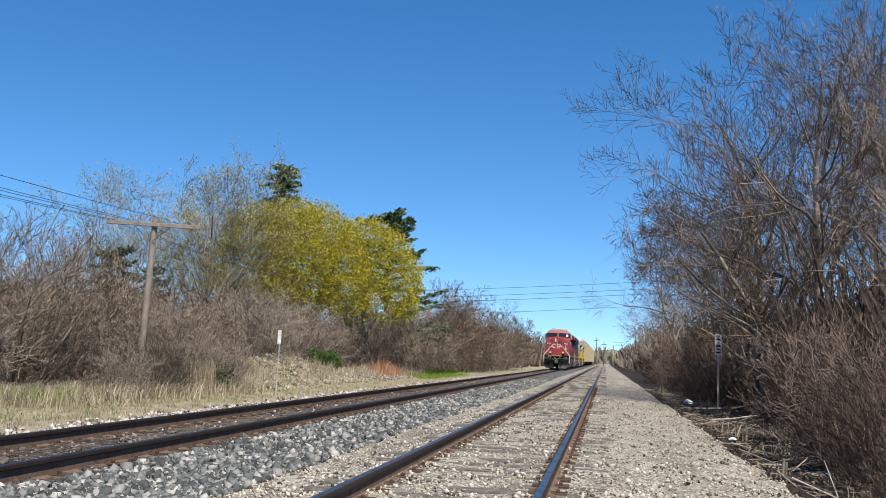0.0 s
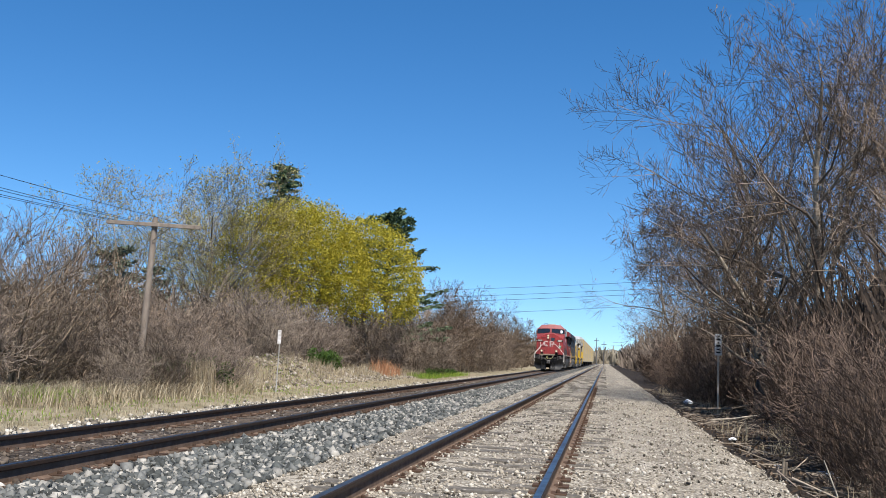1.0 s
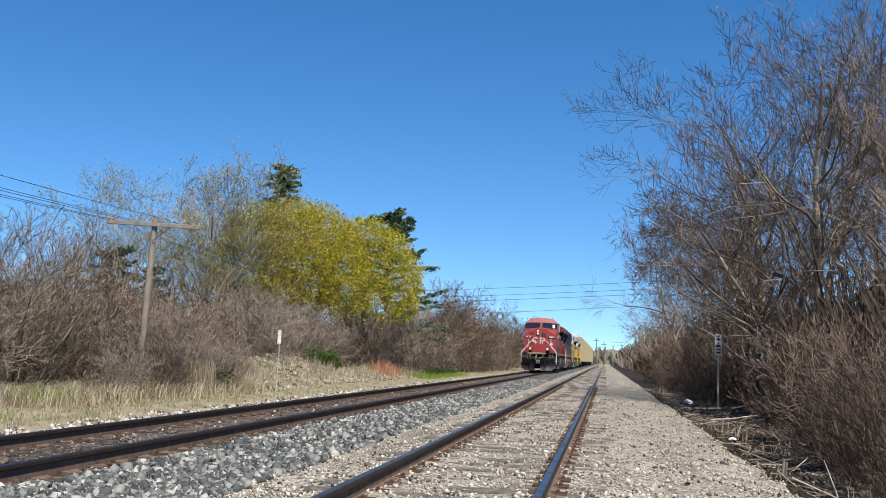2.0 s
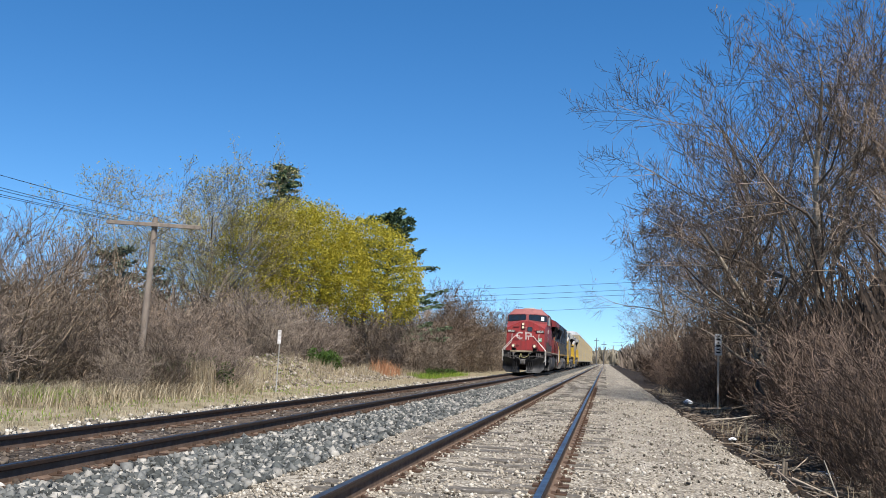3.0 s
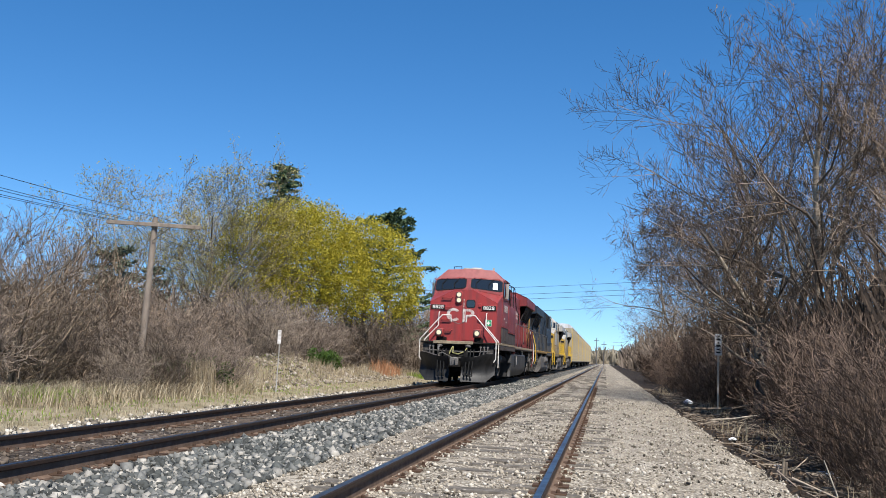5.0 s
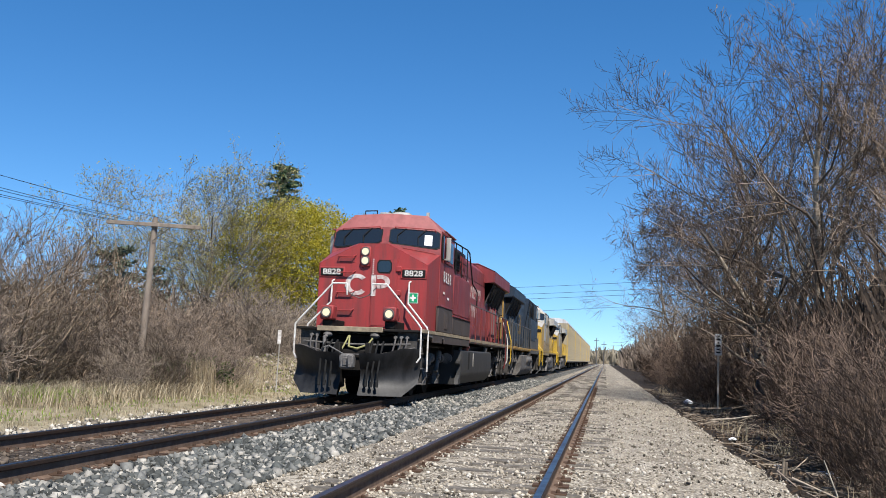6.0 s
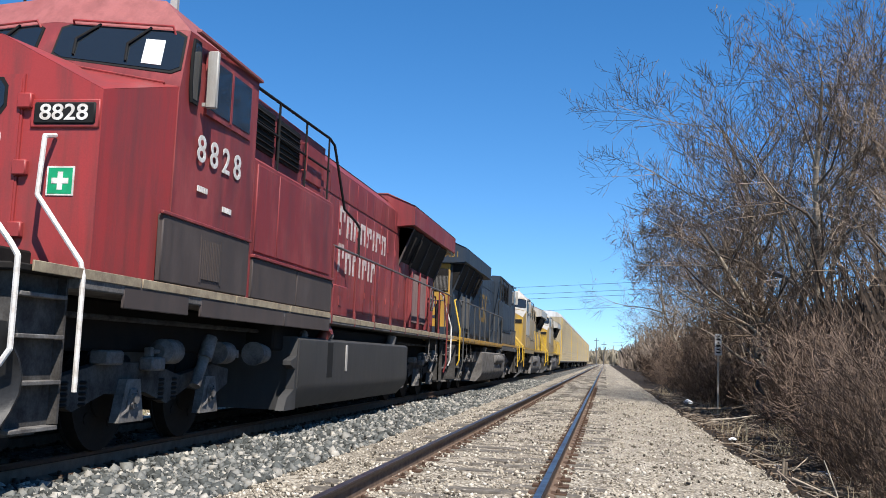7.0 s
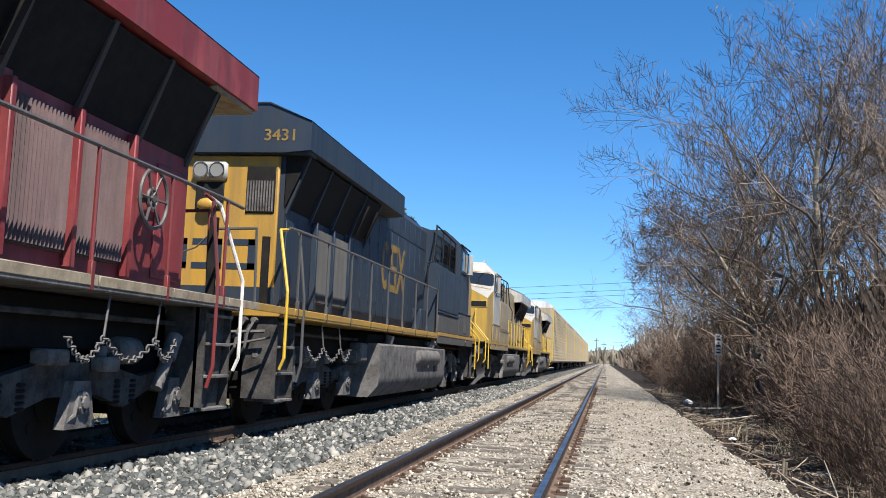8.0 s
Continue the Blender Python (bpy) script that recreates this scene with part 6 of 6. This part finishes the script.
# -- grass
def grass(name, label, n, xs, ys, tall, mat, seed, clump=0.0, lean=0.35, fall=1.6):
    r = np.random.default_rng(seed)
    x = r.uniform(*xs, n)
    y = ys[0] + (ys[1] - ys[0]) * r.random(n) ** fall
    if clump:
        c = r.integers(0, max(1, n // 30), n)
        x = r.uniform(*xs, n)[c] + r.normal(0, clump, n)
        y = (ys[0] + (ys[1] - ys[0]) * r.random(n) ** fall)[c] + r.normal(0, clump, n)
    h = tall * r.uniform(0.35, 1.1, n)
    a = r.uniform(0, 2 * math.pi, n)
    p = np.stack([x, y, ground_z(x, y) - 0.01], -1)
    bend = np.stack([np.cos(a), np.sin(a), np.zeros(n)], -1) * (h * r.normal(0, lean, n))[:, None]
    up = np.stack([np.zeros(n), np.zeros(n), h], -1)
    side = np.stack([-np.sin(a + 0.6), np.cos(a + 0.6), np.zeros(n)], -1) * (0.006 + 0.004 * r.random(n))[:, None]
    v = np.stack([p - side, p + side, p + up * 0.6 + bend * 0.35 + side * 0.8, p + up * 0.6 + bend * 0.35 - side * 0.8, p + up * 0.92 + bend], 1).reshape(-1, 3)
    i = 5 * np.arange(n)[:, None]
    f = np.concatenate([np.array([0, 1, 2]) + i, np.array([0, 2, 3]) + i, np.array([3, 2, 4]) + i])
    return tagged(new(name, raw(name, v, f, mat)), label, "grass", kind="stuff")


grass("dry_grass", "short dry straw grass on the verge", 24000, (-14.5, -8.9), (12, 75), 0.11, DRY_GRASS, 1)
grass("tall_dry_grass", "tall dry straw grass along the brush edge", 4200, (-13.2, -11.2), (19, 60), 0.5, DRY_GRASS, 2, 0.22, 0.45)
grass("fallen_straw", "flattened pale straw below the brush", 4500, (-14.5, -10.6), (19, 32), 0.55, DRY_GRASS, 3, 0.3, 1.1, 1.0)
grass("green_grass", "new green grass among the straw", 6000, (-14.5, -9.8), (15, 40), 0.10, GREEN_GRASS, 4, 0.5)
grass("green_grass_patch", "bright green grass at the brush foot", 4600, (-14.4, -12.0), (19.6, 22.6), 0.34, GREEN_GRASS, 5, 0, 0.35, 1.0)
grass("green_weeds", "low green weeds beside the ballast", 2600, (-11.2, -9.8), (55, 72), 0.38, GREEN_GRASS, 6, 0, 0.35, 1.0)
grass("tan_reeds", "upright tan reeds", 420, (-11.85, -11.3), (26.6, 27.6), 1.15, DRY_GRASS, 7, 0, 0.08, 1.0)
grass("rusty_weeds", "rusty red weeds on the spoil heap", 500, (-12.2, -11.1), (50, 54), 0.8, RED_GRASS, 8, 0, 0.25, 1.0)
grass("ditch_stalks", "dead tan stalks in the ditch", 500, (2.5, 5.5), (9, 60), 0.5, DRY_GRASS, 9, 0.2, 0.6)


# -- litter of the ditch
def ditch_litter():
    r = np.random.default_rng(5)
    v, f, c = [], [], 0
    for i in range(1500):
        x, y = r.uniform(2.15, 5.5), 9 + 45 * r.random() ** 1.5
        a, l, t = r.uniform(0, math.pi), r.uniform(0.1, 0.9) ** 1.5, r.uniform(0.004, 0.012)
        d = np.array((math.cos(a), math.sin(a), r.normal(0, 0.18))) * l / 2
        s = np.array((-math.sin(a), math.cos(a), 0)) * t
        p = np.array((x, y, float(ground_z(x, y)) + 0.02 + abs(d[2])))
        u = np.array((0, 0, t * 1.6))
        v += [p - d - s, p - d + s, p - d + u, p + d - s, p + d + s, p + d + u]
        f += [(c, c + 1, c + 4, c + 3), (c + 1, c + 2, c + 5, c + 4), (c + 2, c, c + 3, c + 5)]
        c += 6
    tagged(new("fallen_twigs", raw("fallen_twigs", np.array(v), np.array(f), BARK)), "fallen twigs and sticks on the ditch floor", "twigs", kind="stuff")
    n = 9000
    x, y = r.uniform(2.1, 6.0, n), 9 + 50 * r.random(n) ** 1.5
    pts = np.stack([x, y, ground_z(x, y) + 0.012], -1)
    tagged(new("dead_leaves", raw("dead_leaves", *cards(pts, 1, 0.035, 0.005, 9, 1.2), DEAD_LEAF)), "dead brown leaves on the ditch floor", "leaves", kind="stuff")


DEAD_LEAF = leaf_material("dead_brown_leaf", [(0.0, (0.03, 0.02, 0.013)), (0.7, (0.09, 0.058, 0.034)), (1.0, (0.17, 0.12, 0.08))], 0.15)
ditch_litter()


def log(name, label, pts, r0, r1, mat):
    m = Mesh()
    for k, (p, q) in enumerate(zip(pts, pts[1:])):
        a, b = r0 + (r1 - r0) * k / (len(pts) - 1), r0 + (r1 - r0) * (k + 1) / (len(pts) - 1)
        m.cyl(p, q, a, b, 7)
    return tagged(new(name, m.data(name, mat, True)), label, "branch")


PALE_STICK = bark("peeled_pale_stick", (0.42, 0.37, 0.30), (0.30, 0.26, 0.20))
log("stick", "thin pale peeled stick standing in the ditch", [(2.60, 11.6, -0.45), (2.56, 11.6, -0.1), (2.48, 11.6, 0.12), (2.42, 11.6, 0.28)], 0.012, 0.006, PALE_STICK)
log("branch", "fallen grey branch on the ditch bank", [(2.7, 33.5, -0.15), (3.4, 34.2, -0.16), (4.3, 34.6, -0.12), (4.9, 34.7, 0.02)], 0.05, 0.02, BARK)
log("branch", "fallen pale branch on the ditch bank", [(3.0, 29.0, -0.25), (3.7, 29.8, -0.22), (4.4, 30.0, -0.1)], 0.035, 0.012, PALE_STICK)
for k, (x, y) in enumerate(((2.42, 14.2), (2.47, 14.3), (2.55, 13.3), (2.5, 18.0))):
    log("stub", "broken upright stub in the ditch", [(x, y, float(ground_z(x, y)) - 0.1), (x + 0.02, y, float(ground_z(x, y)) + 0.24 - 0.03 * k)], 0.025, 0.02, BARK)


def litter(name, label, x, y, size, mat, seed):
    """A crumpled piece of rubbish."""
    r = random.Random(seed)
    m = Mesh().ball((0, 0, 0), (size, size * 0.7, size * 0.4), 10, 6)
    m.v = [(a * r.uniform(0.7, 1.25), b * r.uniform(0.7, 1.25), c * r.uniform(0.5, 1.3)) for a, b, c in m.v]
    ob = tagged(new(name, m.data(name, mat)), label, "litter")
    ob.matrix_basis = pose(x, y, float(ground_z(x, y)) + size * 0.25, 0, 0, 40 * seed)


PLASTIC = simple("crumpled_white_plastic", (0.72, 0.73, 0.75), 0.4)
litter("plastic_bag", "crumpled white plastic bag on the ditch edge", 2.5, 20.2, 0.10, PLASTIC, 1)
litter("plastic_bag", "crumpled pale plastic bag below the brush", 3.5, 43, 0.26, PLASTIC, 2)
litter("plastic_bag", "crumpled grey plastic sheet under the twigs", 3.5, 16.5, 0.20, PLASTIC, 3)
litter("paper_scrap", "small white paper scrap in the ditch", 2.7, 16.3, 0.07, PAPER, 4)
litter("dark_stone", "dark cinder lump on the pale gravel", 0.85, 10.4, 0.035, BLACK, 5)


# ---- poles, wires and signs ----
POLE_WOOD = worn("silvered_pole_timber", (0.30, 0.25, 0.20), (0.16, 0.125, 0.10), 0.9, 0, 6, 0.8, True, 60, 0.6)
GLASSY = simple("grey_insulator", (0.30, 0.30, 0.28), 0.25)


def telegraph_pole(label):
    t = thing("telegraph_pole", label, "utility pole", "telegraph poles")
    part("pole", Mesh().cyl((0, 0, -0.6), (0.02, 0, 2.4), 0.118, 0.105, 12).cyl((0.02, 0, 2.4), (0.0, 0, 5.30), 0.105, 0.09, 12), POLE_WOOD, t)
    part("crossarm", Mesh().box(-1.56, 1.56, -0.16, -0.07, 5.00, 5.12, 0.01), POLE_WOOD, t, "weathered timber crossarm")
    for s in (-1, 1):
        part("brace", Mesh().cyl((s * 0.62, -0.17, 5.02), (s * 0.04, -0.13, 4.55), 0.014, n=6), RAILGREY, t)
    for x in (-1.46, -1.28, -0.82, -0.58, 0.58, 1.0):
        part("insulator", Mesh().cyl((x, -0.115, 5.10), (x, -0.115, 5.17), 0.012, n=6).cyl((x, -0.115, 5.16), (x, -0.115, 5.21), 0.04, 0.045, 10).cyl((x, -0.115, 5.21), (x, -0.115, 5.28), 0.045, 0.025, 10), GLASSY, t)
    return t


pole = telegraph_pole("old leaning timber telegraph pole with one crossarm")
pole.matrix_basis = pose(-14.12, 28.2, float(ground_z(-14.12, 28.2)), 0, 2.6, 0)
copy_thing(pole, pose(-14.3, 64, float(ground_z(-14.3, 64)) + 0.2))


def wire(name, label, a, b, sag, r=0.006, n=14):
    a, b = Vector(a), Vector(b)
    pts = [a.lerp(b, k / n) - Vector((0, 0, 4 * sag * (k / n) * (1 - k / n))) for k in range(n + 1)]
    ring = [Vector((r, 0, 0)), Vector((0, 0, r)), Vector((-r, 0, 0)), Vector((0, 0, -r))] if abs((b - a).y) > abs((b - a).x) else [Vector((0, r, 0)), Vector((0, 0, r)), Vector((0, -r, 0)), Vector((0, 0, -r))]
    m = Mesh().add([p + k for p in pts for k in ring], [(4 * i + k, 4 * i + (k + 1) % 4, 4 * i + 4 + (k + 1) % 4, 4 * i + 4 + k) for i in range(n) for k in range(4)])
    tagged(new(name, m.data(name, BLACK)), label, "wire", "overhead wires")


for x, z in ((-1.46, 0.0), (-1.28, 0.05), (-0.82, 0.08), (-0.58, 0.12), (0.58, 0.16)):
    wire("telegraph_wire", "thin dark telegraph wire strung between the poles", (-13.9 + x, 28.08, 5.08), (-13.3 + x, -14, 5.0 + z * 2), 0.45, 0.007)
    wire("telegraph_wire", "thin dark telegraph wire strung between the poles", (-13.9 + x, 28.08, 5.08), (-14.3 + x, 63.9, 5.25), 0.5, 0.006)
for za, zb, sag in ((17.6, 20.4, 0.6), (16.0, 18.6, 0.5), (14.8, 17.4, 0.4), (11.9, 15.2, 0.6)):
    wire("power_line", "distant power line across the tracks", (-60, 215, za - 3.0), (40, 225, zb + 2.0), sag, 0.035, 20)
for x, y, h in ((-60, 215, 18.2), (40, 225, 23.2)):
    tower = thing("power_pole", "tall distant power pole carrying the lines", "utility pole")
    part("mast", Mesh().cyl((x, y, -0.5), (x, y, h), 0.2, 0.14, 8), RAILGREY, tower)
for x, h in ((-3.8, 11.3), (-0.7, 9.8)):
    mast = thing("power_mast", "thin distant power mast", "utility pole")
    part("mast", Mesh().cyl((x, 420, -0.5), (x, 420, h), 0.22, 0.12, 8), RAILGREY, mast)
    part("mast_arm", Mesh().box(x - 1.1, x + 1.1, 419.9, 420.1, h - 1.3, h - 1.1), RAILGREY, mast)


def track_sign():
    x, y = 3.95, 36.0
    g = float(ground_z(x, y))
    t = thing("track_sign", "narrow white lineside sign on a grey steel post", "sign")
    part("post", Mesh().prism([(x - 0.03, y), (x + 0.03, y), (x + 0.03, y + 0.012), (x + 0.012, y + 0.035), (x - 0.012, y + 0.035), (x - 0.03, y + 0.012)], g - 0.3, 2.42, "z"), GREYPAINT, t)
    plate = part("plate", Mesh().box(x - 0.125, x + 0.125, y - 0.008, y, 1.66, 2.42, 0.003), WHITE, t, "white plate with dark bars")
    for k, (w, h) in enumerate(((0.08, 0.05), (0.13, 0.06), (0.06, 0.05), (0.15, 0.07), (0.12, 0.05), (0.15, 0.06))):
        part("lettering_bar", Mesh().box(x - w / 2, x + w / 2, y - 0.011, y - 0.009, 2.31 - 0.115 * k, 2.31 - 0.115 * k + h), BLACK, plate)


track_sign()


def marker():
    x, y = -10.63, 31.0
    g = float(ground_z(x, y))
    t = thing("marker_post", "slim white lineside marker post by the spoil heap", "sign")
    part("post", Mesh().cyl((x, y, g - 0.2), (x + 0.05, y, 1.88), 0.022, n=8), GREYPAINT, t)
    part("plate", Mesh().box(x - 0.03, x + 0.09, y - 0.03, y - 0.02, 1.45, 1.90, 0.003), WHITE, t, "narrow folded white plate")


marker()
scatter("spoil_stones", 5000, (-14.6, -10.6), (31, 58), (0.03, 0.09), SPOIL, "stones and clods on the spoil heap", 0.2, 1.0)


# ---- what moves ----
def motions():
    for car, off, turn in CARS:
        walk(car, [(0.5 * k, pose(TRACK, HEAD_Y + off - SPEED * 0.5 * k, RAIL_Z, 0, 0, turn)) for k in range(17)])
    for wheel, (x, y, z), radius, turn in WHEELS:
        step = math.degrees(SPEED / FPS / radius) * (1 if turn == 0 else -1)
        walk(wheel, [(k / FPS, pose(x, y, z, (k * step) % 360)) for k in range(int(8 * FPS) + 1)])


motions()
